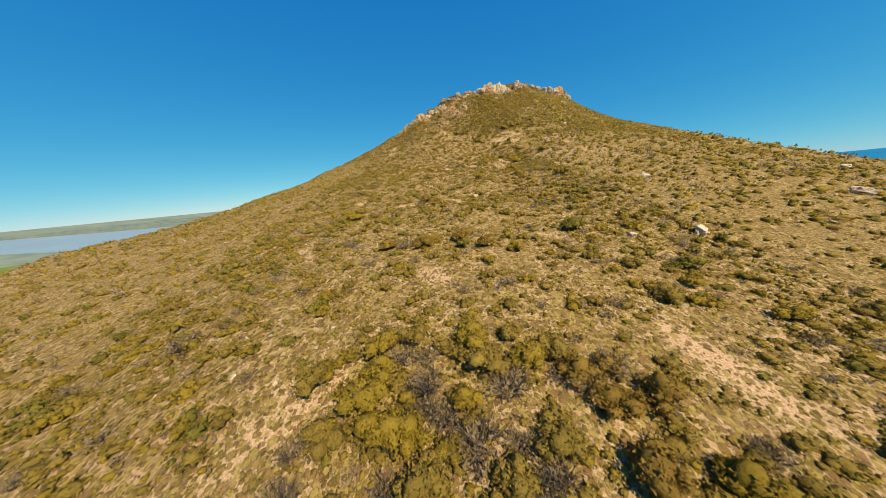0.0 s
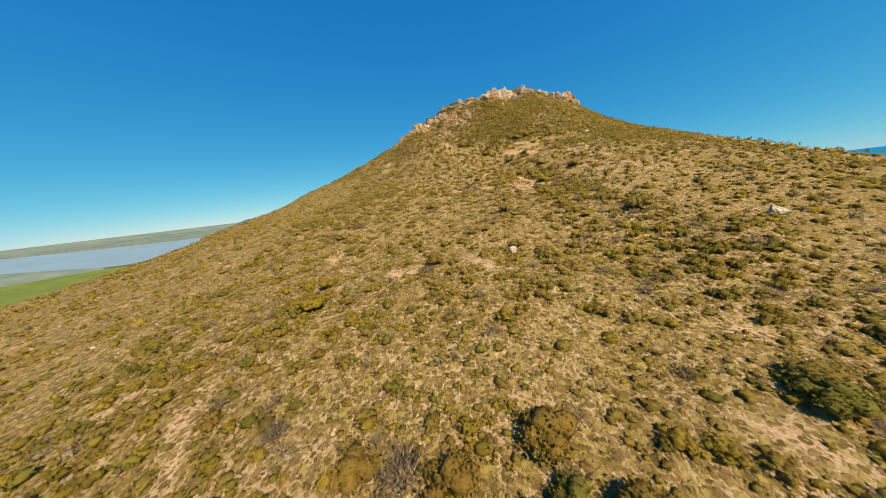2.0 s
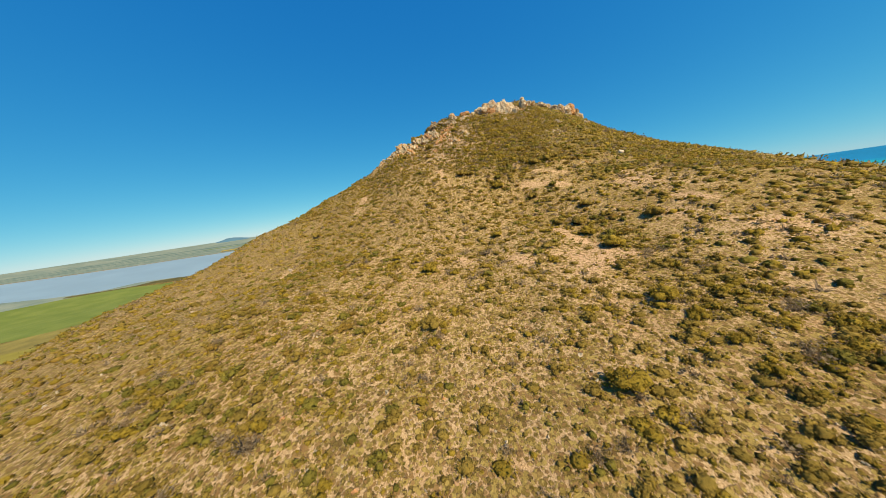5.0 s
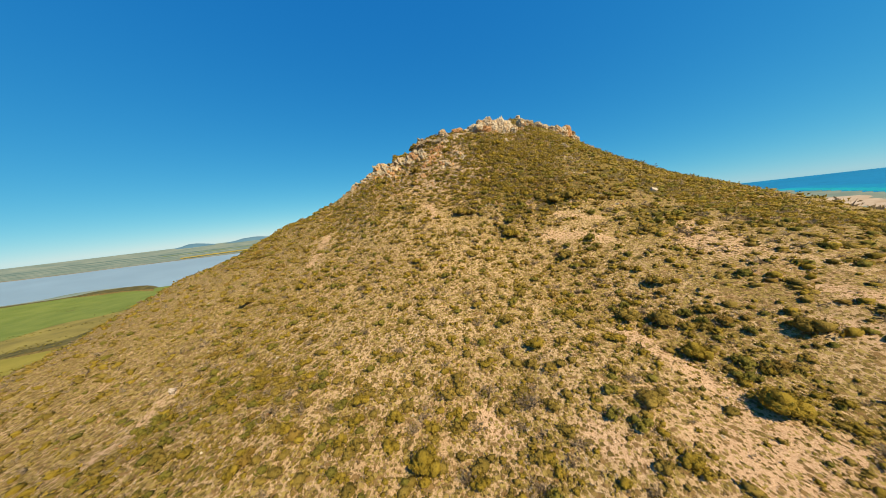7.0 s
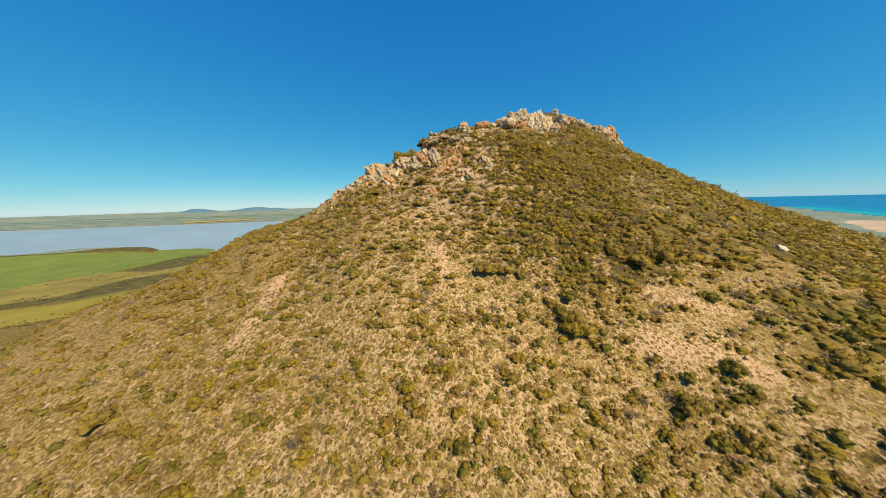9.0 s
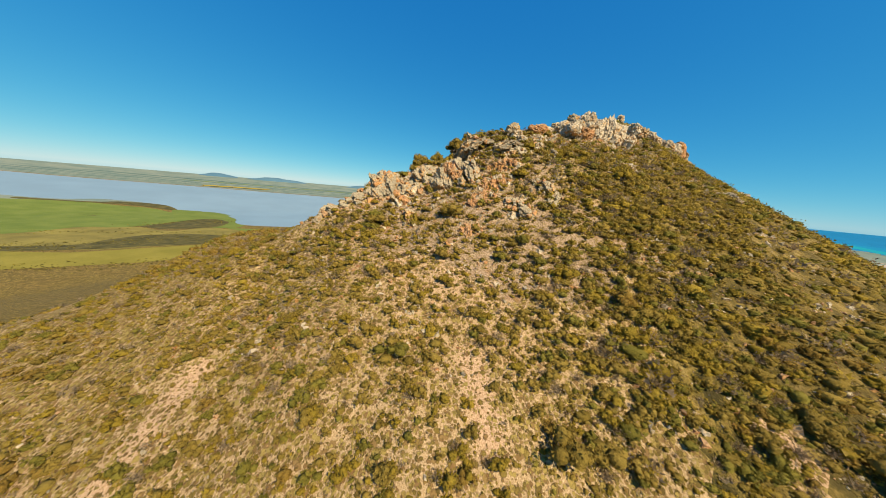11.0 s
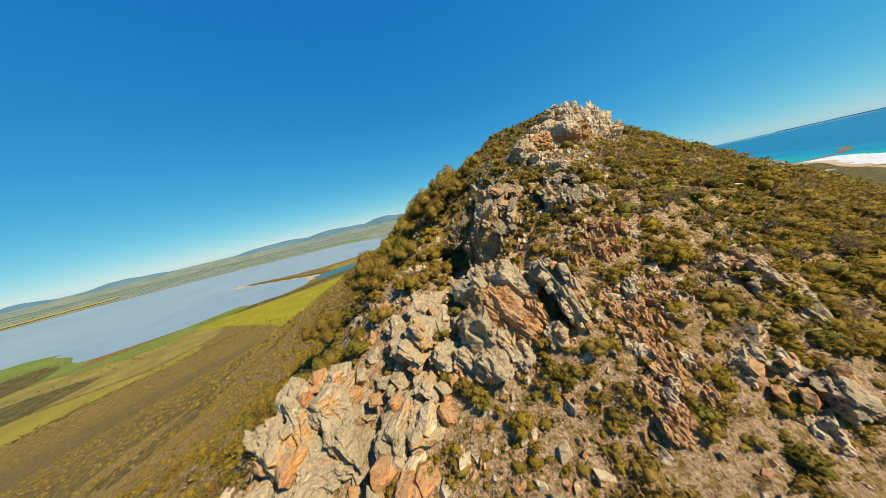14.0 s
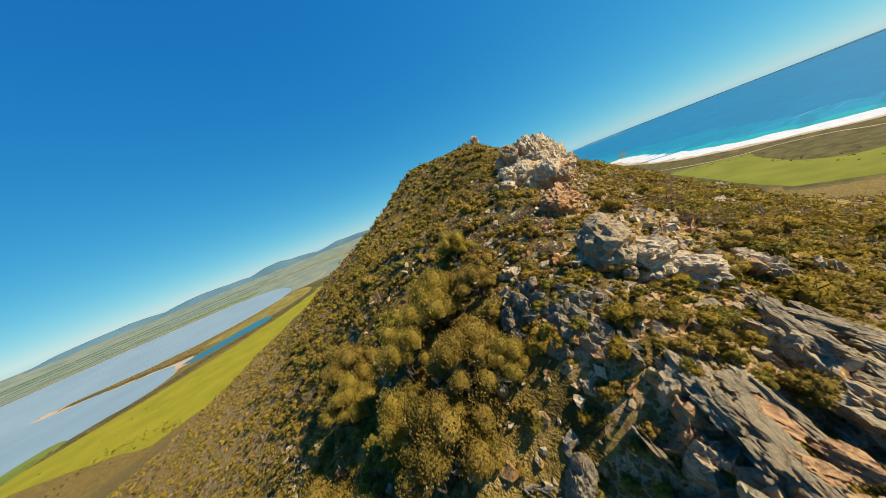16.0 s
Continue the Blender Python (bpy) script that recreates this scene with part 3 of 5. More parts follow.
ribbon("shallow_water", coast_line, 20, 270, 2.3, SHALLOW, "turquoise shallow sea along the beach", "water", 160, 3)
ribbon("offshore_water", coast_line, 180, 640, 1.9, MID_SEA, "bright blue sea off the beach", "water", 300, 6)
ribbon("surf", coast_line[coast_line[:, 1] < 1650], -14, 140, 2.7, SURF, "white surf breaking along the sandy beach", "surf", 90, 4, kind="stuff")
ribbon("beach", coast_line[coast_line[:, 1] < 1650], -60, -5, 2.5, SAND, "pale pinkish sand beach with low dunes", "beach", 90, 5)
ribbon("headland", smooth_line([(2850, 1640), (3150, 1640), (3450, 1740), (3750, 1900)], 20), -26, 26, 3.6, make_field("headland_rock", (0.085, 0.08, 0.075), (0.15, 0.14, 0.13), 0.05), "low dark reddish rocky headland in the sea", "headland", 40, 8)
ribbon("dune_flat", smooth_line([(2080, 1250), (2400, 1750), (2850, 2350), (3500, 3000)], 25), -100, 110, 2.2, SAND, "bare pinkish dune flats behind the beach", "beach", 150, 27)
ribbon("dune_track", smooth_line([(1430, -300), (1560, 150), (1630, 270), (1640, 380), (1600, 480), (1600, 600), (1680, 800)], 20), -5, 5, 3.3, SAND, "pale sandy track behind the dunes", "track", 2, 28)
ribbon("far_beach", smooth_line([(25000, 17500), (28000, 15500), (31000, 13300)], 400), -900, 900, 3.1, SAND, "thin pale far sandbank across the bay", "beach", 300, 9)
ribbon("sand_spit", smooth_line([(-690, 1880), (-780, 2075), (-1100, 2235), (-1380, 2365), (-1465, 2420)], 20), -26, 60, 3.0, SAND, "narrow sand spit reaching into the lake", "beach", 22, 10)
ribbon("spit_scrub", smooth_line([(-660, 2090), (-800, 2130), (-1120, 2290), (-1350, 2395)], 20), -36, 26, 3.4, BELT, "dark scrub along the sand spit", "scrub", 24, 12, kind="stuff")
ribbon("lake_scrub", smooth_line([(-1040, 1430), (-860, 1530), (-690, 1640), (-560, 1790), (-380, 1930), (-150, 2190), (-40, 2420)], 20), -40, 42, 2.9, BELT, "dark belt of scrub along the lake shore", "scrub", 36, 13, kind="stuff")
far_shore = smooth_line([(-14000, 2640), (-7600, 3290), (-5700, 3890), (-4200, 4340), (-3000, 4740), (-1900, 4890), (-1050, 4840)], 60)
ribbon("far_lake_beach", far_shore, -170, 25, 2.6, make_field("brown_flat", (0.10, 0.095, 0.06), (0.15, 0.135, 0.085)), "brown flat along the far lake shore", "beach", 60, 14)
ribbon("salt_rim", far_shore, -10, 22, 3.0, SAND, "pale rim of salt along the far shore", "beach", 30, 22)
ribbon("canola_field", smooth_line([(-5750, 4480), (-5450, 4800), (-5150, 5020), (-4850, 5200)], 60), -240, 240, 60, make_field("yellow_canola", (0.27, 0.205, 0.025), (0.33, 0.25, 0.035)), "yellow flowering crop on the far plain", "field", 60, 15)
# dark scrub with distance haze mixed into its colour
HAZE_TINTED_SCRUB = make_field("haze_tinted_scrub", (0.055, 0.10, 0.095), (0.085, 0.135, 0.115), 0.01)
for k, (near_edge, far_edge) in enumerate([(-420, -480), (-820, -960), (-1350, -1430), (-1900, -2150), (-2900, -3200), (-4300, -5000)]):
    ribbon("far_scrub", far_shore, near_edge, far_edge, 3.4, HAZE_TINTED_SCRUB, "hazy line of scrub on the far plain", "scrub", 240, 30 + k, kind="stuff", rows=2)


def field_sheet(outline, mat, label, lift=0.33):
    line = smooth_line(outline + outline[:1], 25)
    line = line + 9 * np.stack([value_noise(line[:, 0] / 70, line[:, 1] / 70, 71), value_noise(line[:, 0] / 70, line[:, 1] / 70, 72)], 1)
    v = np.stack(drawn_in(line[:, 0], line[:, 1], np.full(len(line), PLAIN + lift)), 1)
    return tagged(new("field", grid_mesh("field", v, [tuple(range(len(v)))], [mat], smooth=False)), label, "field", kind="structure")


ribbon("far_sand", smooth_line([(-60, 3080), (90, 3300), (190, 3620)], 20), -14, 14, 3.2, SAND, "pale sand streak beyond the lake", "beach", 12, 29)
field_sheet([(-2120, 1500), (-1915, 1590), (-1570, 1500), (-1300, 1240), (-1500, 1130), (-1700, 1230)], FIELD_GREEN, "green crop on the low point in the lake", 0.26)
field_sheet(DRY_FIELD, FIELD_DRY, "pale dry pasture at the foot of the hill", 0.30)
field_sheet(OLIVE_STRIP, FIELD_TAN, "strip of olive pasture along the hill's foot", 0.36)
field_sheet(EAST_FIELD, FIELD_GREEN, "narrow green crop field on the lake shore", 0.63)
for outline in SCRUB_PATCHES:
    field_sheet(outline, BELT, "dark patch of scrub between the fields", 0.70)
field_sheet(GREEN_FIELD, FIELD_GREEN, "bright green crop field beside the lake", 0.49)
field_sheet(LIME_FIELD, FIELD_LIME, "yellow-green crop field along the lake shore", 0.40)
field_sheet(SHORE_PASTURE, FIELD_DRY, "dry pasture behind the small pond", 0.33)
field_sheet([(1540, 448), (1600, 377), (1620, 310), (1570, 220), (1500, 100), (1430, -100), (1410, -500), (1190, -500), (1230, -50), (1275, 120), (1232, 215), (1254, 269), (1331, 345)], BELT, "dark heath paddock behind the beach", 0.42)
field_sheet(SEA_FIELD, FIELD_OLIVE, "olive-green field behind the beach dunes")
for band in ([(-3300, 5600), (-1900, 5700), (-700, 5200)], [(-9000, 6400), (-6000, 7600), (-3000, 8200)], [(-1400, 7200), (300, 6500), (1500, 5200)]):
    ribbon("far_field", smooth_line(band, 80), -180, 180, 3.0, FIELD_GREEN if band[0][0] < -3000 else FIELD_DRY, "pale green field on the far plain", "field", 140, 21 + abs(band[0][0]) % 7)
pond_line = smooth_line(POND_SHORE + POND_SHORE[:1], 15)
pv = np.stack(drawn_in(pond_line[:, 0], pond_line[:, 1], np.full(len(pond_line), PLAIN + 0.55)), 1)
tagged(new("pond", grid_mesh("pond", pv, [tuple(range(len(pv)))], [POND], smooth=False)), "small bright blue pond beside the lake", "water", kind="structure")


# ---- far hills on the horizon ----
def far_hill(azimuth, half, top, dist_, seed, foot=200.0, label="hazy blue low hill beyond the lake"):
    """A long low hill: azimuth clockwise from +y and half width in degrees, top in metres above its foot."""
    n, rows = 60, 5
    az = np.radians(np.linspace(azimuth - half, azimuth + half, n))
    u = np.linspace(-1, 1, n)
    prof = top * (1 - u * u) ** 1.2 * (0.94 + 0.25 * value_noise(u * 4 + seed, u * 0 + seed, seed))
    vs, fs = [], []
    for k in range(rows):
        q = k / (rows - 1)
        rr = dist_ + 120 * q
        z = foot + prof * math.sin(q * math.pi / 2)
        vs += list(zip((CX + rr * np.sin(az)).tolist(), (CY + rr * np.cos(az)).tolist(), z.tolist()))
    back = len(vs)
    rr = dist_ + 200
    vs += list(zip((CX + rr * np.sin(az)).tolist(), (CY + rr * np.cos(az)).tolist(), np.full(n, foot - 32).tolist()))
    rows += 1
    fs = [(k * n + i, k * n + i + 1, (k + 1) * n + i + 1, (k + 1) * n + i) for k in range(rows - 1) for i in range(n - 1)]
    return tagged(new("far_hill", grid_mesh("far_hill", vs, fs, [HAZE_TINTED_HILL])), label, "hill", "hills on the horizon", "structure")


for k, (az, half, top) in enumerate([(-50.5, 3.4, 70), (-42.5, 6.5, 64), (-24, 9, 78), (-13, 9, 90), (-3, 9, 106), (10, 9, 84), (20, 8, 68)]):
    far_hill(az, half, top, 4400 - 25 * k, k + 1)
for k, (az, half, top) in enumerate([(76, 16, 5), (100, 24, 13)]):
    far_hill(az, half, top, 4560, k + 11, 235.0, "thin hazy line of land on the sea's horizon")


# ---- helpers for things ----
def part(name, me, parent, label="", m=None):
    ob = new(name, me)
    ob.parent = parent
    if m is not None:
        ob.matrix_local = m
    if label:
        ob["label"] = label
    return ob


def thing(name, label, category, group="", kind=""):
    return tagged(new(name), label, category, group, kind)


def fast_mesh(name, v, mats, index=None):
    """A mesh of loose quads from 4 n points."""
    me = bpy.data.meshes.new(name)
    n = len(v) // 4
    me.vertices.add(len(v))
    me.vertices.foreach_set("co", np.asarray(v, np.float32).ravel())
    me.loops.add(len(v))
    me.loops.foreach_set("vertex_index", np.arange(len(v), dtype=np.int32))
    me.polygons.add(n)
    me.polygons.foreach_set("loop_start", np.arange(n, dtype=np.int32) * 4)
    for m in mats:
        me.materials.append(m)
    if index is not None:
        me.polygons.foreach_set("material_index", np.asarray(index, np.int32))
    me.update()
    me.validate()
    return me


def unit(a):
    return a / np.maximum(np.linalg.norm(a, axis=-1, keepdims=True), 1e-9)


def tri_mesh(name, v, tris, mats, index=None, smooth=None):
    """A mesh of triangles; smooth marks the faces that are shaded round."""
    me = bpy.data.meshes.new(name)
    n = len(tris)
    me.vertices.add(len(v))
    me.vertices.foreach_set("co", np.asarray(v, np.float32).ravel())
    me.loops.add(3 * n)
    me.loops.foreach_set("vertex_index", np.asarray(tris, np.int32).ravel())
    me.polygons.add(n)
    me.polygons.foreach_set("loop_start", np.arange(n, dtype=np.int32) * 3)
    for m in mats:
        me.materials.append(m)
    if index is not None:
        me.polygons.foreach_set("material_index", np.asarray(index, np.int32))
    me.polygons.foreach_set("use_smooth", np.ones(n, bool) if smooth is None else smooth)
    me.update()
    me.validate()
    return me


def joined(shapes):
    """Several (points, triangles, smooth) as one."""
    v, f, sm, at = [], [], [], 0
    for p, t, q in shapes:
        v.append(p)
        f.append(t + at)
        sm.append(q)
        at += len(p)
    return np.concatenate(v), np.concatenate(f), np.concatenate(sm)


def leafy_mound(rng, seg, rings, sprigs, size, flat=0.75, lumps=5):
    """A lumpy cushion of half-width 1 with sprigs of leaves that stand out of it."""
    lump = rng.normal(size=(lumps, 3))
    lump[:, 2] = np.abs(lump[:, 2]) * 0.7 + 0.1
    lump = unit(lump)

    def reach(d):
        return 0.6 + 0.4 * np.clip(((d @ lump.T).max(1) - 0.45) / 0.5, 0, 1)

    el = np.linspace(-0.35, 1.35, rings + 1)[:rings]
    az = np.arange(seg) / seg * 2 * math.pi
    d = np.array([(math.cos(e) * math.cos(a + 0.4 * k), math.cos(e) * math.sin(a + 0.4 * k), math.sin(e)) for k, e in enumerate(el) for a in az] + [(0, 0, 1.0)])
    v = d * (0.74 * reach(d) * rng.uniform(0.8, 1.12, len(d)))[:, None] * [1, 1, flat]
    v[:, 2] += 0.2 * flat
    top = len(v) - 1
    f = []
    for k in range(rings - 1):
        for i in range(seg):
            a, b, c, e = k * seg + i, k * seg + (i + 1) % seg, (k + 1) * seg + (i + 1) % seg, (k + 1) * seg + i
            f += [(a, b, c), (a, c, e)]
    f += [((rings - 1) * seg + i, (rings - 1) * seg + (i + 1) % seg, top) for i in range(seg)]
    return joined([(v, np.array(f), np.ones(len(f), bool)), leaf_sprigs(rng, sprigs, size, flat, reach)])


def leaf_sprigs(rng, n, size, flat=0.75, reach=None):
    d = rng.normal(size=(n, 3))
    d[:, 2] = np.abs(d[:, 2]) - 0.2 * rng.random(n)
    d = unit(d)
    rad = (reach(d) if reach else rng.uniform(0.5, 1.0, n)) * rng.uniform(0.72, 1.0, n)
    c = d * rad[:, None] * [1, 1, flat]
    c[:, 2] += 0.2 * flat
    out = unit(0.7 * d + 0.75 * rng.normal(size=(n, 3)) + [0, 0, 0.3])
    side = unit(np.cross(out, d + 0.5 * rng.normal(size=(n, 3))))
    s = (size * rng.uniform(0.55, 1.3, n))[:, None]
    p = np.stack([c - side * s * 0.55, c + side * s * 0.55, c + out * s * 1.1], 1).reshape(-1, 3)
    return p, np.arange(3 * n).reshape(n, 3), np.zeros(n, bool)


def bare_twigs(rng, n, width, flat=0.8):
    """n thin bare stems that fan out of the ground."""
    d = rng.normal(size=(n, 3))
    d[:, 2] = np.abs(d[:, 2]) * 0.9 + 0.35
    d = unit(d)
    base = rng.normal(size=(n, 3)) * [0.15, 0.15, 0]
    tip = d * rng.uniform(0.6, 1.0, (n, 1)) * [1, 1, flat] + 0.12 * rng.normal(size=(n, 3))
    tip[:, 2] = np.abs(tip[:, 2]) + 0.1
    side = unit(np.cross(d, rng.normal(size=(n, 3))))
    w = width * rng.uniform(0.7, 1.5, (n, 1))
    return np.stack([base - side * w, base + side * w, tip], 1).reshape(-1, 3), np.arange(3 * n).reshape(n, 3), np.zeros(n, bool)


def lobed(rng, lobes, seg, rings, sprigs, size, flat=0.75, lift=0.0):
    """An uneven bush: several cushions leaning out from one root."""
    out = []
    for i in range(lobes):
        a, r = i * 2.4 + rng.uniform(-0.5, 0.5), 0.62 * math.sqrt((i + 0.2) / lobes) * rng.uniform(0.7, 1.1)
        k = rng.uniform(0.36, 0.6) * (1.15 - 0.35 * r)
        v, f, sm = leafy_mound(rng, seg, rings, max(3, sprigs // lobes), size / k, 0.9, 4)
        out.append((v * k + [r * math.cos(a), r * math.sin(a), lift + (0.34 - 0.3 * r) * flat * rng.uniform(0.3, 1.7)], f, sm))
    return joined(out)


RNG = np.random.default_rng(7)
FLAT = (0.58, 0.62, 0.6, 0.66, 0.55, 0.62)


def shrub_shape(rng, k, level):
    """level: 0 small shrub, 1 tuft, 2 shrub on the flanks, 3 far shrub, 4 leafy shrub."""
    if k == 2:
        return joined([bare_twigs(rng, (40, 12, 10, 6, 80)[level], (0.03, 0.06, 0.08, 0.14, 0.02)[level]), leaf_sprigs(rng, (14, 5, 5, 4, 44)[level], (0.24, 0.36, 0.32, 0.32, 0.15)[level], 0.7)])
    if level == 4:
        return lobed(rng, 5, 6, 2, 130, 0.125, FLAT[k])
    seg, rings, n, size = ((7, 3, 34, 0.21), (5, 2, 8, 0.34), (5, 2, 6, 0.32), (4, 2, 4, 0.34))[level]
    return leafy_mound(rng, seg, rings, n, size, FLAT[k], 4)


SHAPES = {(k, lv): [shrub_shape(RNG, k, lv) for _ in range(9)] for k in range(6) for lv in range(5)}


def scatter(spots, level, name, label):
    """Joins many shrubs, given as x, y, z, half-width, kind, into one mesh."""
    shapes, mats = [], []
    for x, y, z, w, k in spots:
        k = int(k)
        s, f, sm = SHAPES[k, level][int(RNG.integers(9))]
        a = RNG.uniform(0, 6.283)
        c, n = w * math.cos(a), w * math.sin(a)
        e, h = RNG.uniform(0.75, 1.2), w * RNG.uniform(0.7, 1.15)
        shapes.append((np.stack([x + c * s[:, 0] - n * e * s[:, 1], y + n * s[:, 0] + c * e * s[:, 1], z + h * s[:, 2]], 1), f, sm))
        mats.append(np.full(len(f), k))
    v, f, sm = joined(shapes)
    tagged(new(name, tri_mesh(name, v, f, LEAVES, np.concatenate(mats), sm)), label, "shrub", kind="stuff")


# ---- scrub over the hill ----
SHADE_SIDE = np.array([(-72, 152), (-58, 178), (-44, 200)], float)
SPUR = np.array([(0, 0), (-14, 45), (-20, 75), (-25, 100), (-33, 120), (-43, 150), (-42, 165), (-15, 185)], float)


def shrub_spots(count, box, lo, hi, wmin, wmax, seed, base=0.5):
    r = np.random.default_rng(seed)
    x, y = r.uniform(box[0], box[1], count), r.uniform(box[2], box[3], count)
    d = np.minimum(off_line(x, y, SPUR), off_line(x, y, SHADE_SIDE) + 6)
    back = closed_scrub(x, y)
    dens = base + 0.8 * value_noise(x / 13, y / 13, 21) + 0.7 * value_noise(x / 4.5, y / 4.5, 22) + 1.0 * back + 0.3 * np.clip((y - 92) / 25, 0, 1)
    left = np.interp(y, [0, 45, 75, 100, 120, 150], [0, -14, -20, -25, -33, -43]) - x
    dens = dens + 0.6 * np.clip((left - 8) / 12, 0, 1) * np.clip((150 - y) / 15, 0, 1) + 0.35 * np.clip((-left - 8) / 14, 0, 1)
    dens = dens - 1.5 * bare_ground(x, y) ** 1.5
    dens = dens * np.where(off_line(x, y, ROCK_LINE) < np.where((back > 0.3) | (x > -27), 1.4, 3.0), 0.55, 1.0)
    keep = (d >= lo) & (d < hi) & (r.random(count) < dens)
    x, y, back = x[keep], y[keep], back[keep]
    near_rock = np.clip(off_line(x, y, ROCK_LINE) / 6, 0.5, 1)
    w = near_rock * (wmin + (wmax - wmin) * r.random(len(x)) ** 2.0) * (1 + 0.45 * back)
    pick = r.random(len(x)) + 0.5 * value_noise(x / 20, y / 20, 23)
    gold = np.where(shady_side(x, y) > 0.5, 0.10, 0.24)
    green = np.where(shady_side(x, y) > 0.5, 0.34, 0.17)
    k = np.select([pick < 0.40, pick < 0.40 + gold, pick < 0.56 + gold, pick < 0.56 + gold + green], [0, 1, 2, 3], 4)
    return np.stack([x, y, ground_z(x, y) - 0.05 * w, w, k], 1)


NEAR_BOX, MID_BOX, OUT_BOX = (-90, 60, -25, 235), (-150, 120, -60, 330), (-460, 330, -160, 520)
NEAR_PASS = np.array([(-36, 128), (-41, 148), (-42, 164), (-26, 172)], float)
near_spots = shrub_spots(31000, NEAR_BOX, 0, 32, 0.36, 1.1, 31, 0.6)
close_by = off_line(near_spots[:, 0], near_spots[:, 1], NEAR_PASS) < 17
open_slope, open_w = near_spots[~close_by], near_spots[~close_by][:, 3]
scatter(open_slope[(open_w >= 0.6) & (open_w < 0.95)], 0, "hillside_scrub", "olive and golden heath shrubs over stony soil")
scatter(open_slope[open_w >= 0.95], 4, "tall_scrub", "rounded leafy olive shrubs over stony soil")
scatter(open_slope[open_w < 0.6], 1, "small_scrub", "small olive and golden tufts over stony soil")
by_pass = near_spots[close_by]
scatter(by_pass[by_pass[:, 3] < 0.55], 0, "summit_tufts", "small olive tufts among stones near the crest")
scatter(by_pass[by_pass[:, 3] >= 0.55], 4, "summit_scrub", "leafy olive heath shrubs among stones near the crest")
# the closed bushes right of the summit
closed_spots = shrub_spots(13000, (-20, 75, 120, 240), 0, 90, 0.55, 1.35, 37, 0.3)
closed_spots = closed_spots[(closed_scrub(closed_spots[:, 0], closed_spots[:, 1]) > 0.4) & (shady_side(closed_spots[:, 0], closed_spots[:, 1]) < 0.3)]
scatter(closed_spots[:1250], 0, "closed_scrub", "closed olive bushes on the slope beside the summit")
# bushes between the stones of the dry slope under the crags
dry_spots = shrub_spots(9000, (-62, 4, 132, 172), 0, 60, 0.3, 1.0, 38, 0.7)
dry_spots = dry_spots[(shady_side(dry_spots[:, 0], dry_spots[:, 1]) < 0.2) & (off_line(dry_spots[:, 0], dry_spots[:, 1], ROCK_LINE) > 2.0)]
scatter(dry_spots[:1150], 4, "dry_slope_scrub", "leafy olive and grey shrubs among broken stones")
scatter(dry_spots[1150:2700], 0, "dry_slope_tufts", "small olive tufts among broken stones under the crags")
low_ridge = shrub_spots(1500, (-70, -47, 143, 159), 0, 60, 0.45, 1.15, 39, 0.8)
scatter(low_ridge[:420], 4, "ridge_scrub", "leafy olive bushes on the ridge's lower end")
# green tufts and small bushes in the clefts of the crest rocks
cleft = np.random.default_rng(29)
cx_, cy_ = cleft.uniform(-41, -26, 460), cleft.uniform(156, 173, 460)
cleft_keep = off_line(cx_, cy_, ROCK_LINE) < 4.5
cx_, cy_ = cx_[cleft_keep], cy_[cleft_keep]
scatter(np.stack([cx_, cy_, ground_z(cx_, cy_) + cleft.uniform(0.1, 0.6, len(cx_)), cleft.uniform(0.25, 0.6, len(cx_)), cleft.choice([0, 0, 3, 3, 1], len(cx_))], 1), 4, "cleft_plants", "small green tufts rooted in rock clefts")
low_spots = shrub_spots(66000, NEAR_BOX, 0, 32, 0.16, 0.5, 34, 0.72)
crest_low = (off_line(low_spots[:, 0], low_spots[:, 1], ROCK_LINE) < 11) & (low_spots[:, 1] > 148)
scatter(low_spots[~crest_low], 1, "low_heath", "low dry heath tufts between the shrubs")
scatter(low_spots[crest_low][::2], 0, "crest_heath", "low leafy heath tufts between the crest rocks")
scatter(shrub_spots(54000, MID_BOX, 32, 105, 0.35, 1.1, 32, 0.8), 2, "flank_scrub", "olive heath shrubs over the hill's flanks")
scatter(shrub_spots(20000, OUT_BOX, 105, 480, 0.9, 2.4, 33, 0.75), 3, "outer_scrub", "closed olive-brown heath lower on the hill")


# ---- bushes in belts between the fields on the plain ----
def belt_spots(line, spread, count, seed, wmin=2.0, wmax=5.0):
    r = np.random.default_rng(seed)
    line = smooth_line(line, 15)
    k = r.integers(0, len(line), count)
    lump = np.abs(value_noise(line[k, 0] / 60, line[k, 1] / 60, 81)) * 2
    p = line[k] + r.normal(0, 1, (count, 2)) * (spread * (0.35 + lump))[:, None]
    w = wmin + (wmax - wmin) * r.random(count) ** 2
    return np.stack([p[:, 0], p[:, 1], np.full(count, PLAIN + 0.2), w, r.choice([3, 5, 5, 5], count)], 1)


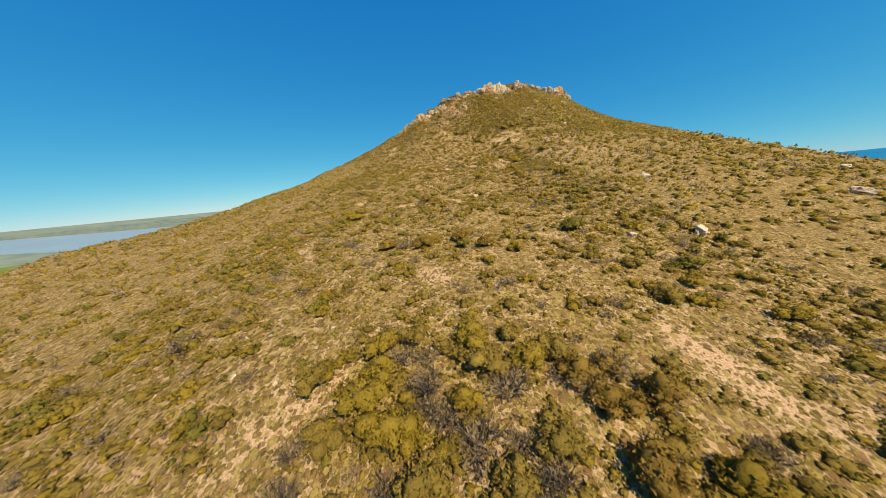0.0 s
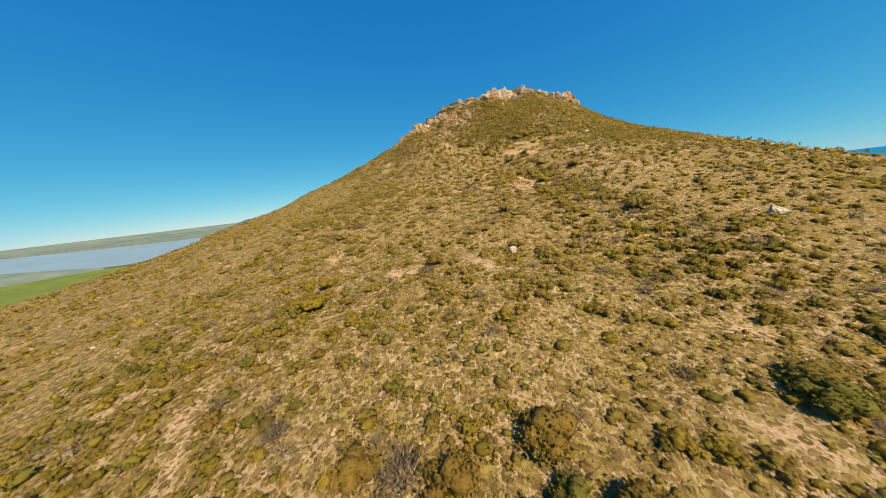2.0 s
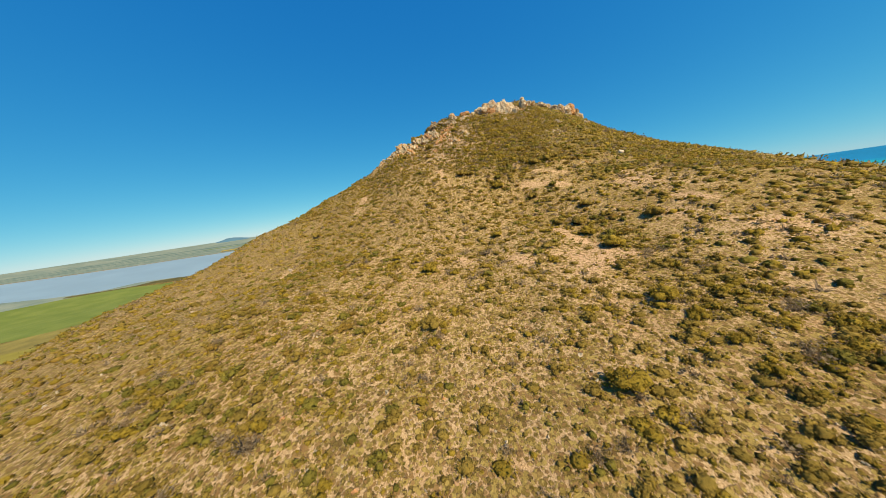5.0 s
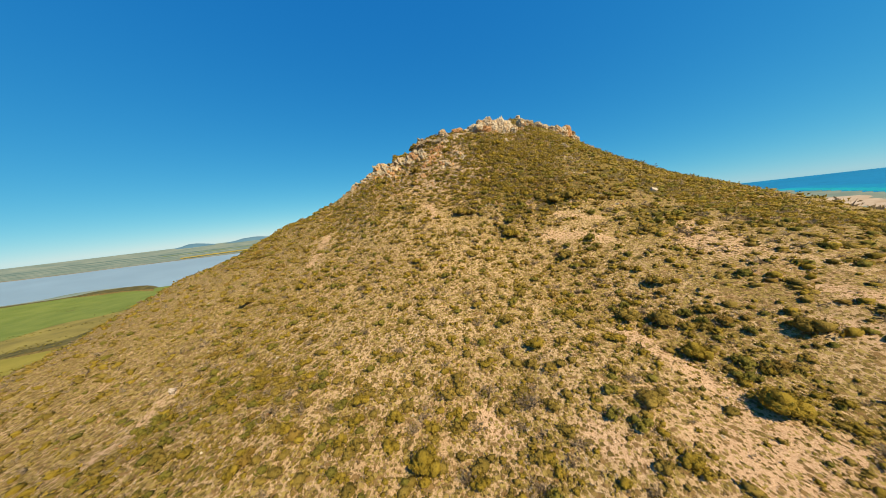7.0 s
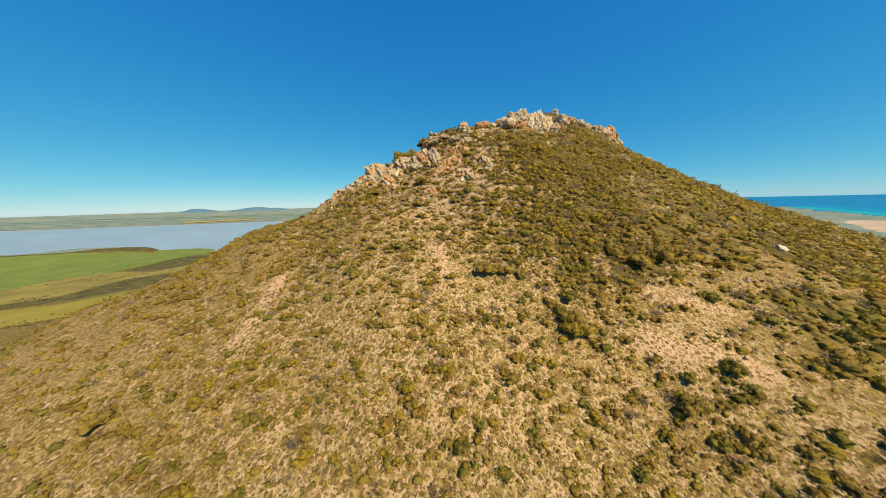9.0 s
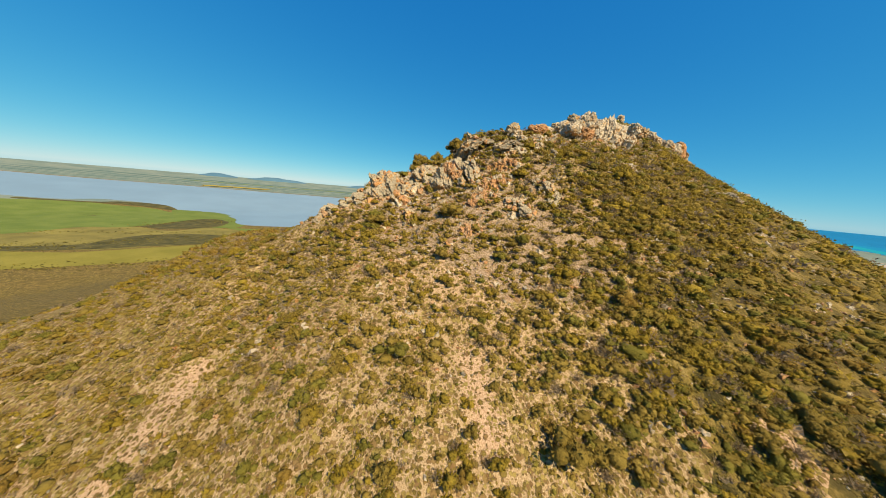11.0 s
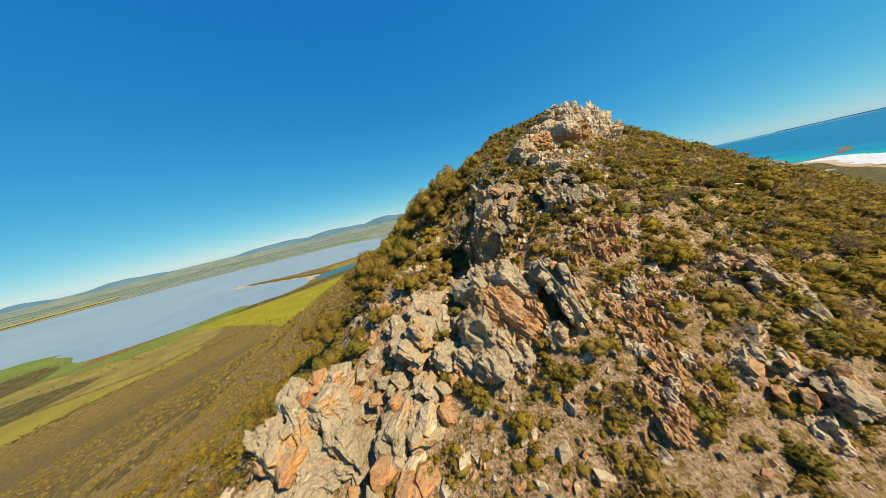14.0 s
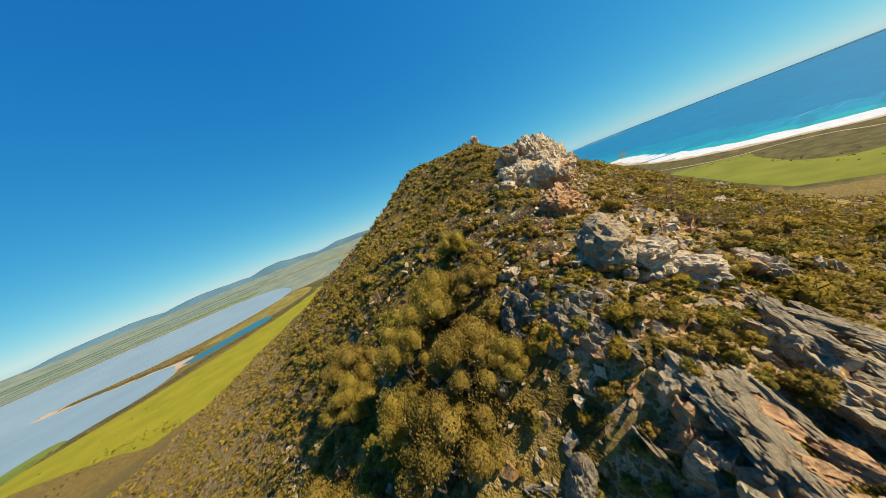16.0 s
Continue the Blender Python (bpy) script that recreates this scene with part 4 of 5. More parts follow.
BELTS = [([(-1590, 1030), (-1600, 1200), (-1530, 1330), (-1440, 1180)], 40, 420), ([(-1450, 580), (-1320, 720), (-1290, 860), (-1180, 960), (-1070, 1030)], 48, 700),
         ([(-2450, 1070), (-2250, 1085), (-2050, 1100)], 26, 160), ([(-1040, 1430), (-860, 1530), (-690, 1640), (-560, 1790), (-380, 1930), (-150, 2190), (-40, 2420)], 24, 800),
         ([(-3050, 1290), (-2700, 1490), (-2440, 1580), (-2150, 1520)], 26, 420), ([(-660, 2090), (-800, 2130), (-1120, 2290), (-1350, 2395)], 16, 260),
         ([(-1480, 380), (-1080, 560), (-980, 660), (-900, 850), (-780, 1020), (-620, 1180), (-450, 1090)], 26, 900), ([(-1660, 760), (-1400, 960), (-1240, 1080), (-1000, 1160)], 30, 260),
         ([(1080, 60), (1260, 260), (1420, 440), (1560, 600)], 40, 90), ([(-800, 1320), (-560, 1400), (-330, 1700)], 60, 40)]
plain_bushes = np.concatenate([belt_spots(line, spread, count, 90 + k) for k, (line, spread, count) in enumerate(BELTS)])
scatter(plain_bushes, 3, "plain_scrub", "dark scattered bushes between the fields on the plain")


# ---- single shrubs ----
def stem_mesh(name, rng, count, mat, reach=0.75, thick=0.045):
    """Crooked tapering stems that fork once, as four-sided tubes in one mesh."""
    vs, fs = [], []

    def tube(p, r):
        first = len(vs)
        for i, (q, w) in enumerate(zip(p, r)):
            a = Vector(p[min(i + 1, len(p) - 1)]) - Vector(p[max(i - 1, 0)])
            u = a.cross(Vector((0.3, 0.7, 0.2))).normalized()
            o = a.cross(u).normalized()
            vs.extend([tuple(Vector(q) + (u * math.cos(t) + o * math.sin(t)) * w) for t in (0, 1.571, 3.142, 4.712)])
        for i in range(len(p) - 1):
            for k in range(4):
                fs.append((first + 4 * i + k, first + 4 * i + (k + 1) % 4, first + 4 * i + 4 + (k + 1) % 4, first + 4 * i + 4 + k))

    for _ in range(count):
        a, lean = rng.uniform(0, 6.283), rng.uniform(0.25, 0.9)
        d = Vector((math.cos(a) * lean, math.sin(a) * lean, 0.8)).normalized()
        p = [Vector((0.06 * math.cos(a), 0.06 * math.sin(a), -0.1))]
        for _k in range(3):
            p.append(p[-1] + (d + Vector(rng.normal(size=3) * 0.22)) * reach / 3)
        tube(p, [thick, thick * 0.8, thick * 0.55, thick * 0.3])
        for _k in range(3):
            o = Vector(rng.normal(size=3))
            o.z = abs(o.z)
            q = p[2].lerp(p[1], rng.random())
            tube([q, q + o.normalized() * 0.2, q + o.normalized() * 0.36 + Vector((0, 0, 0.05))], [thick * 0.45, thick * 0.3, thick * 0.15])
    return grid_mesh(name, [tuple(v) for v in vs], fs, [mat], smooth=True)


SHRUB_LABELS = ["rounded olive-green heath shrub on stony soil", "golden-olive broom shrub with dense soft foliage", "grey half-bare shrub with thin dry twigs",
                "small deep green leafy shrub on the slope", "golden-brown shrub with dry foliage"]
PROTOTYPES = {}
srng = np.random.default_rng(11)
for k in range(5):
    for variant in range(3):
        base = thing("shrub", SHRUB_LABELS[k], "shrub", "shrubs on the hillside")
        if k == 2:
            crown = joined([bare_twigs(srng, 150, 0.016), leaf_sprigs(srng, 120, 0.09, 0.75)])
        else:
            crown = lobed(srng, 7, 8, 3, 520, 0.083, FLAT[k], 0.15)
        part("crown", tri_mesh("crown", crown[0], crown[1], [LEAVES[k]], None, crown[2]), base)
        for _ in range(3):
            part("stem", stem_mesh("stem", srng, 1 + (k == 2) * 2, BARK, 0.95, 0.03), base, "thin grey bark")
        PROTOTYPES[k, variant] = base
used = set()


def place_shrub(x, y, w, k):
    pick = (int(k), int(srng.integers(3)))
    m = Matrix.LocRotScale((x, y, float(ground_z(x, y)) - 0.05 * w), Euler((0, 0, srng.uniform(0, 6.283))), (w, w, w * srng.uniform(0.8, 1.1)))
    if pick not in used:
        used.add(pick)
        PROTOTYPES[pick].matrix_basis = m
        return PROTOTYPES[pick]
    c = copy_thing(PROTOTYPES[pick], Matrix.Identity(4))
    c.matrix_basis = m
    return c


# the thicket at the foot of the spur, then single bushes up the slope: x, y, half-width, kind
THICKET = [(-8.3, 13.6, 1.3, 1), (-6.6, 14.6, 1.2, 0), (-2.7, 15.0, 1.5, 1), (-0.3, 15.3, 0.9, 0), (-1.9, 13.4, 1.5, 0), (-11.7, 10.9, 1.2, 0), (-8.4, 10.5, 1.6, 1), (-5.0, 11.7, 1.5, 2), (-0.5, 12.2, 1.4, 2), (2.6, 13.5, 1.3, 2), (4.6, 12.4, 1.3, 4), (6.9, 13.0, 1.3, 4), (-6.1, 9.1, 1.6, 1), (-1.9, 9.5, 1.6, 2), (2.0, 10.2, 1.4, 0), (-9.0, 8.5, 1.3, 0), (5.2, 9.8, 1.4, 4), (8.6, 10.2, 1.3, 1), (-3.6, 7.6, 1.4, 0)]
LOWER = [(11.0, 22.1, 1.5, 0), (10.6, 26.2, 1.4, 0), (15.6, 27.4, 1.4, 3), (18.4, 21.4, 1.5, 1), (-5.8, 30.7, 2.0, 4), (-12.3, 28.2, 1.6, 2), (7.2, 35.4, 1.7, 0), (-25.2, 12.3, 1.6, 2), (-14.5, 27.9, 1.5, 4), (-10.0, 28.1, 1.6, 4), (-6.2, 30.2, 1.5, 0), (-5.3, 28.3, 1.1, 3), (-2.9, 28.4, 1.4, 4), (0.3, 28.1, 1.2, 1), (7.2, 34.1, 1.8, 3), (-26.6, 40.5, 1.9, 1), (-20.2, 29.1, 1.2, 2), (-15.7, 48.4, 1.5, 4), (-16.4, 46.4, 1.4, 2), (-6.2, 54.7, 1.5, 0), (-7.4, 68.3, 1.7, 1), (0.5, 78.4, 1.8, 1), (-28.0, 44.7, 1.5, 1)]
MIDDLE = [(10.9, 63.1, 2.2, 0), (-23.6, 75.6, 1.7, 0), (-13.7, 126.5, 2.0, 0), (-2.8, 105.4, 1.9, 0), (0.4, 103.9, 1.9, 0), (0.3, 99.5, 1.7, 1), (1.9, 93.4, 2.0, 1), (-17.5, 94.2, 1.6, 2), (10.7, 99.5, 2.0, 0), (-26.2, 88.7, 1.6, 1), (-33.3, 93.9, 1.1, 1), (3.6, 110.4, 1.8, 0), (-2.1, 135.2, 2.2, 0), (1.2, 136.6, 2.2, 0), (-4.8, 136.8, 1.9, 0), (4.0, 138.0, 2.0, 0), (-13.6, 125.2, 2.0, 1), (-23.7, 131.3, 2.2, 0), (-21.0, 132.0, 1.8, 0), (0.0, 122.0, 1.4, 3), (-5.3, 119.2, 1.7, 0), (-63.8, 114.0, 1.9, 0), (-47.6, 151.4, 1.6, 3)]
UPPER = [(-36.6, 151.6, 2.2, 0), (-47.0, 150.5, 2.0, 0), (-26.7, 148.3, 1.1, 3), (-30.3, 148.2, 0.9, 3), (-29.3, 145.9, 1.1, 3), (-22.4, 144.9, 1.4, 1), (-25.4, 146.6, 1.1, 0), (-36.1, 145.1, 1.3, 0), (-16.6, 143.4, 1.6, 4), (-27.5, 159.5, 1.4, 0), (-14.1, 158.7, 1.6, 2), (-27.1, 159.0, 1.6, 1), (-31.5, 161.1, 1.2, 2), (-25.9, 166.6, 1.4, 1), (-34.8, 156.6, 1.0, 0), (-17.6, 160.7, 1.4, 2), (-26.0, 168.8, 1.3, 0), (-22.1, 169.1, 1.3, 0), (-14.0, 174.8, 1.7, 2), (-26.6, 165.8, 1.1, 0), (-15.3, 179.5, 1.5, 0), (-36.9, 169.9, 0.7, 3)]
THICKET = [(x, y, 1.2 * w, k) for x, y, w, k in THICKET]
trng = np.random.default_rng(3)
for _ in range(46):
    tx_, ty_ = trng.uniform(-12, 11), trng.uniform(3.5, 15)
    THICKET.append((tx_, ty_, trng.uniform(0.9, 1.6), int(trng.choice([1, 1, 0, 2, 2, 2] if tx_ < 3 else [4, 4, 1, 2, 2]))))
for spot in THICKET + LOWER + MIDDLE + UPPER:
    place_shrub(*spot)
extra = shrub_spots(2600, (-60, 30, 5, 180), 0, 22, 0.7, 1.5, 41, 0.25)
for x, y, z, w, k in extra[:62]:
    place_shrub(x, y, w, k)
shady = shrub_spots(900, (-58, -8, 166, 205), 0, 34, 0.7, 1.25, 43, 0.3)
for x, y, z, w, k in shady[closed_scrub(shady[:, 0], shady[:, 1]) > 0.25][:44]:
    place_shrub(x, y, w, 0 if k == 4 else k)

# small green and olive bushes among the crest rocks
for x, y, w, k in [(-37.8, 166.6, 0.7, 3), (-36.6, 168.2, 0.6, 3), (-35.0, 169.6, 0.7, 0), (-33.0, 169.8, 0.6, 3), (-31.2, 168.9, 0.7, 0), (-29.6, 168.0, 0.8, 3), (-28.2, 166.6, 0.9, 0), (-26.6, 166.0, 1.0, 0), (-25.2, 168.6, 0.9, 1), (-27.4, 173.4, 0.9, 0),
                   (-25.2, 175.2, 1.0, 0), (-23.4, 177.4, 0.9, 3), (-21.6, 174.8, 1.1, 0), (-20.2, 171.4, 1.2, 2), (-18.6, 168.6, 1.2, 0), (-21.8, 163.8, 1.0, 2), (-19.0, 176.4, 1.1, 0), (-16.4, 174.0, 1.1, 2), (-32.6, 163.4, 0.7, 3), (-30.4, 162.8, 0.9, 0),
                   (-55.0, 154.6, 0.8, 0), (-54.8, 152.4, 0.9, 1), (-50.8, 156.6, 0.7, 0), (-49.4, 154.8, 0.9, 1), (-46.8, 154.6, 1.0, 0), (-44.2, 158.8, 0.6, 3), (-41.2, 157.6, 0.8, 0), (-39.6, 155.8, 0.9, 1), (-37.0, 156.6, 0.7, 3), (-40.4, 153.0, 1.0, 0), (-41.6, 164.6, 1.2, 0), (-43.4, 163.8, 1.3, 1), (-45.6, 162.8, 1.2, 0), (-39.8, 165.8, 1.1, 1), (-47.4, 161.6, 1.1, 3), (-38.6, 167.6, 1.1, 0), (-40.2, 162.4, 0.8, 3), (-37.2, 162.6, 0.8, 0), (-36.8, 160.4, 0.6, 3), (-34.4, 162.0, 0.8, 0), (-33.2, 160.2, 0.7, 3), (-31.0, 159.2, 0.8, 1), (-28.4, 163.2, 0.9, 0), (-42.4, 158.6, 0.7, 3)]:
    place_shrub(x, y, w, k)

# bushes rooted in the clefts of the crags: they stand a little above the ground beside them
crng = np.random.default_rng(19)
for cx, cy, spread, count in [(-38, 160, 2.6, 7), (-45, 157.5, 2.2, 4), (-35.4, 164.8, 2.2, 7), (-32, 166.4, 2.2, 7), (-33.8, 168, 2.2, 6), (-30, 164.6, 2.0, 4), (-28, 171, 2.0, 4), (-52, 155, 2.2, 4), (-42.5, 160.6, 2.2, 4), (-14, 183, 2.6, 4), (-3, 193, 2.6, 3), (4, 205, 3.0, 4)]:
    for _ in range(count):
        bush = place_shrub(cx + crng.normal() * spread * 0.6, cy + crng.normal() * spread * 0.6, crng.uniform(0.4, 0.8), crng.choice([0, 0, 3, 3, 1, 2]))
        bush.location.z += 0.35

# ---- low mallee trees on the shady side of the crest ----
MALLEE = [(-36.0, 179.8, 2.0), (-38.8, 179.5, 1.9), (-37.3, 174.5, 1.7), (-40.1, 173.4, 1.7), (-42.8, 184.3, 1.9), (-40.6, 176.4, 1.5), (-36.3, 172.6, 1.0), (-47.5, 180.8, 2.2), (-42.0, 189.0, 2.2), (-44.5, 176.0, 1.8), (-47.5, 172.0, 1.9), (-51.0, 168.5, 1.8), (-54.0, 163.0, 1.6), (-46.0, 168.0, 1.6), (-33.5, 178.0, 1.4), (-31.0, 183.0, 1.5), (-49.5, 161.8, 1.2), (-43.2, 169.6, 1.2)]
mrng = np.random.default_rng(17)


def mallee(leaf):
    base = thing("mallee_tree", "low golden-olive mallee tree with a domed crown", "tree", "mallee trees below the crest")
    part("trunk", stem_mesh("trunk", mrng, 1, BARK, 0.6, 0.07), base, "crooked grey trunk")
    for _ in range(3):
        part("limb", stem_mesh("limb", mrng, 1, BARK, 0.9, 0.04), base)
    lobes = []
    for i in range(15):
        a, r = i * 2.4 + mrng.uniform(-0.5, 0.5), 0.8 * math.sqrt((i + 0.3) / 15) * mrng.uniform(0.75, 1.15)
        v, f, sm = leafy_mound(mrng, 8, 4, 520, 0.085, 1.0, 8)
        k = mrng.uniform(0.24, 0.44)
        lobes.append((v * [k, k * mrng.uniform(0.8, 1.1), k * mrng.uniform(1.0, 1.7)] + [r * math.cos(a), r * math.sin(a), 0.95 - 0.75 * r * r + mrng.uniform(-0.22, 0.2)], f, sm))
    v, f, sm = joined(lobes)
    part("crown", tri_mesh("crown", v, f, [leaf], None, sm), base)
    return base


trees = [mallee(MALLEE_LEAF), mallee(MALLEE_LEAF), mallee(LEAVES[0])]
for i, (x, y, w) in enumerate(MALLEE):
    m = Matrix.LocRotScale((x, y, float(ground_z(x, y)) - 0.1), Euler((0, 0, mrng.uniform(0, 6.283))), (1.2 * w, 1.2 * w, 1.2 * w * mrng.uniform(0.85, 1.12)))
    if i < 3:
        trees[i].matrix_basis = m
    else:
        copy_thing(trees[int(mrng.integers(3))], Matrix.Identity(4)).matrix_basis = m


# ---- rock ----
rrng = np.random.default_rng(23)


def block_mesh(name, mat, seed, rough=0.05, cuts=1, worn=0.0):
    """A broken joint block about 2 m across: jittered box corners and a few face points, hulled, split and roughened."""
    r = np.random.default_rng(seed)
    bm = bmesh.new()
    for sx in (-1, 1):
        for sy in (-1, 1):
            for sz in (-1, 1):
                bm.verts.new(np.array([sx, sy, sz]) * r.uniform(0.45, 1.0, 3))
    for _ in range(9):
        p = r.uniform(-0.75, 0.75, 3)
        p[int(r.integers(3))] = r.choice([-1, 1]) * r.uniform(0.8, 1.15)
        bm.verts.new(p)
    res = bmesh.ops.convex_hull(bm, input=bm.verts)
    bmesh.ops.delete(bm, geom=list({g for g in res["geom_interior"] + res["geom_unused"] if isinstance(g, bmesh.types.BMVert)}), context="VERTS")
    bmesh.ops.dissolve_limit(bm, angle_limit=radians(12), verts=bm.verts, edges=bm.edges)
    bmesh.ops.triangulate(bm, faces=bm.faces)
    for k in range(cuts):
        long_ = [e for e in bm.edges if e.calc_length() > (0.8, 0.4, 0.3, 0.22)[k]]
        bmesh.ops.subdivide_edges(bm, edges=long_, cuts=1)
        bmesh.ops.triangulate(bm, faces=[f for f in bm.faces if len(f.verts) > 3])
    for v in bm.verts:
        v.co = v.co.lerp(v.co.normalized() * 0.95, worn)
        c = v.co * 2.1 + Vector((seed * 3.1, 0, 0))
        push = rough * 2.0 * noise.noise(c) + rough * noise.noise(c * 3)
        if cuts > 1:
            away, joints = noise.voronoi(Vector((c.x, c.y, c.z * 1.5)) * 0.6)
            bed = noise.cell(Vector((seed, 0.5, math.floor(3.2 * v.co.z + 0.7 * noise.noise(c)) + 0.5)))
            push += rough * (noise.cell(joints[0] * 7.0) * 1.3 + 1.5 * bed - (1.7 if away[1] - away[0] < 0.12 else 0.0))
        v.co += v.co.normalized() * push
    me = bpy.data.meshes.new(name)
    bm.to_mesh(me)
    bm.free()
    me.materials.append(mat)
    return me


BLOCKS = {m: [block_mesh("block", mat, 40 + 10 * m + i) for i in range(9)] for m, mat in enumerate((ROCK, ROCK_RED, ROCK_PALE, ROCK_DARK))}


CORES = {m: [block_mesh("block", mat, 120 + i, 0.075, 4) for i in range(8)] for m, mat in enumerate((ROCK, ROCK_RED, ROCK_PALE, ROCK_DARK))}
ROUNDED = {m: [block_mesh("block", mat, 160 + i, 0.07, 4, 0.5) for i in range(6)] for m, mat in enumerate((ROCK, ROCK_RED, ROCK_PALE))}
WHITE = [block_mesh("boulder", ROCK_WHITE, 90 + i, 0.06, 2) for i in range(4)]


def frame_to(normal, spin):
    """A turn that lays a block's thin axis along the normal."""
    q = Vector(normal).to_track_quat("Z", "Y")
    return q.to_matrix().to_4x4() @ Matrix.Rotation(spin, 4, "Z")


FLAG, SLAB, SPIRE, SHADY = (0.30, -0.42, 0.86), (0.62, -0.50, 0.60), (0.80, -0.52, 0.3), (-0.85, -0.24, 0.46)


def outcrop(label, x, y, rx, ry, size, dip, rust=0.25, top=1.0, turn=0.0, pale=0.0, long_=1.0, upto=0.0, main=0, gaps=0.3):
    """A crag of bedded joint blocks over an oval rx by ry metres, turned by degrees.
    dip: the beds' normal; top: how far the middle stands up, or upto: its height above the sea."""
    base = thing("rock_outcrop", label, "rock", "rock outcrops on the crest")
    gz0 = float(ground_z(x, y))
    base.location = (x, y, gz0)
    if upto:
        top = max(upto - gz0, 0.6)
    n = (Vector(dip) + Vector(rrng.normal(size=3) * 0.08)).normalized()
    s = n.cross(Vector((0, 0, 1))).normalized()
    d = n.cross(s)
    turned_ = Matrix((s, d, n)).transposed().to_4x4()
    ct, st = math.cos(radians(turn)), math.sin(radians(turn))
    seed = int(rrng.integers(50))

    def rise(u, v, x_, y_):
        """How far the crag stands over the ground at a place in its oval."""
        lump = min(1.0, max(0.4, 0.8 + 1.2 * float(value_noise(np.float64(x_ / (1.3 * size)), np.float64(y_ / (1.3 * size)), seed))))
        return top * max(0.0, 1 - math.hypot(u, v) ** 2.4) * lump + 0.2 * size

    def lay(mesh, dx, dy, z, size_, tilt):
        ob = part("block", mesh, base)
        lean = Euler((rrng.normal() * tilt, rrng.normal() * tilt, rrng.normal() * tilt * 1.6)).to_matrix().to_4x4()
        ob.matrix_local = Matrix.Translation((dx, dy, z)) @ turned_ @ lean @ Matrix.Diagonal((*size_, 1))

    # the standing masses, bed against bed
    step = 0.98 * size
    for i in range(-int(rx / step) - 1, int(rx / step) + 2):
        for j in range(-int(ry / step) - 1, int(ry / step) + 2):
            u, v = (i + rrng.uniform(-0.35, 0.35)) * step / rx, (j + rrng.uniform(-0.35, 0.35)) * step / ry
            if math.hypot(u, v) > 1.0 or rrng.random() < 0.35 * gaps:
                continue
            dx, dy = ct * u * rx - st * v * ry, st * u * rx + ct * v * ry
            g = float(ground_z(x + dx, y + dy)) - gz0
            h = rise(u, v, x + dx, y + dy)
            half = [size * 0.72 * long_ * rrng.uniform(0.8, 1.25), size * 0.62 * rrng.uniform(0.8, 1.25), size * 0.42 * rrng.uniform(0.8, 1.3)]
            tall = math.sqrt((half[0] * s.z) ** 2 + (half[1] * d.z) ** 2 + (half[2] * n.z) ** 2)
            if tall < 0.5 * h + 0.3:
                grow = (0.5 * h + 0.3) / tall
                half[1], half[2] = half[1] * (grow if abs(d.z) > 0.6 else 1.1), half[2] * (grow if abs(n.z) > 0.6 else 1.1)
                tall = math.sqrt((half[0] * s.z) ** 2 + (half[1] * d.z) ** 2 + (half[2] * n.z) ** 2)
            mat = 2 if rrng.random() < pale else 1 if rrng.random() < 0.14 * rust else main
            lay(CORES[mat][int(rrng.integers(8))], dx, dy, g + h - 0.85 * tall, half, 0.09)
    # broken pieces in the joints and at the foot
    for _ in range(int(4 + 4.5 * rx * ry / size)):
        a, r = rrng.uniform(0, 6.283), math.sqrt(rrng.random()) * 1.2
        u, v = r * math.cos(a), r * math.sin(a)
        dx, dy = ct * u * rx - st * v * ry, st * u * rx + ct * v * ry
        g = float(ground_z(x + dx, y + dy)) - gz0
        k = size * rrng.uniform(0.14, 0.4)
        mat = 1 if rrng.random() < rust else 2 if rrng.random() < pale else main
        lay(BLOCKS[mat][int(rrng.integers(9))], dx, dy, g + (rise(u, v, x + dx, y + dy) * rrng.uniform(0.6, 1.0) if r < 0.95 else 0.2 * k), (k * 1.2 * long_, k, k * rrng.uniform(0.4, 0.8)), 0.25)
    return base


# the lower crags on the sunny side of the crest
outcrop("blocky grey and orange crag at the ridge's lower end", -57.0, 152.8, 1.9, 1.4, 1.3, SLAB, 0.5, 0.9, 20, 0.2)
outcrop("low grey slab among bushes on the ridge", -52.2, 155.2, 2.4, 1.5, 1.4, SLAB, 0.3, 0.6, 25, 0.25, 1.3)
outcrop("upright grey crag with orange broken faces", -49.2, 158.0, 2.8, 2.2, 1.3, SPIRE, 0.6, 0, 20, 0.1, 1.0, 275.9)
outcrop("massive grey pillars with an orange cleft", -45.4, 157.2, 2.6, 2.0, 1.7, SPIRE, 0.5, 2.3, 35, 0.12)
outcrop("stepped grey slabs of bedded quartzite", -42.6, 160.6, 2.8, 2.0, 1.2, SLAB, 0.4, 1.4, 15, 0.06, 1.3)
outcrop("massive grey slabs with rusty clefts", -38.6, 159.8, 2.8, 2.0, 1.05, SLAB, 0.45, 0, 30, 0.0, 1.2, 278.4)
outcrop("tall narrow grey pillars beside a cleft", -35.2, 158.8, 1.8, 1.5, 1.1, SPIRE, 0.4, 0, 0, 0.2, 1.0, 278.2)
outcrop("small grey buttress among bushes", -43.0, 152.4, 1.2, 1.0, 0.9, SPIRE, 0.3, 1.1, 0, 0.3)
outcrop("broken rusty ledge on the stony slope", -32.6, 154.6, 2.0, 1.2, 0.7, SPIRE, 0.7, 0.8, 20, 0.1, 1.0, 0, 1)
outcrop("low pinkish ledge in the scree", -33.2, 149.6, 1.4, 0.9, 0.7, SPIRE, 0.5, 0.5, 10, 0.2, 1.0, 0, 1)
outcrop("broken slabs below the crest", -31.0, 157.6, 2.4, 1.4, 0.7, SPIRE, 0.6, 0.6, 20, 0.2, 1.0, 0, 1)
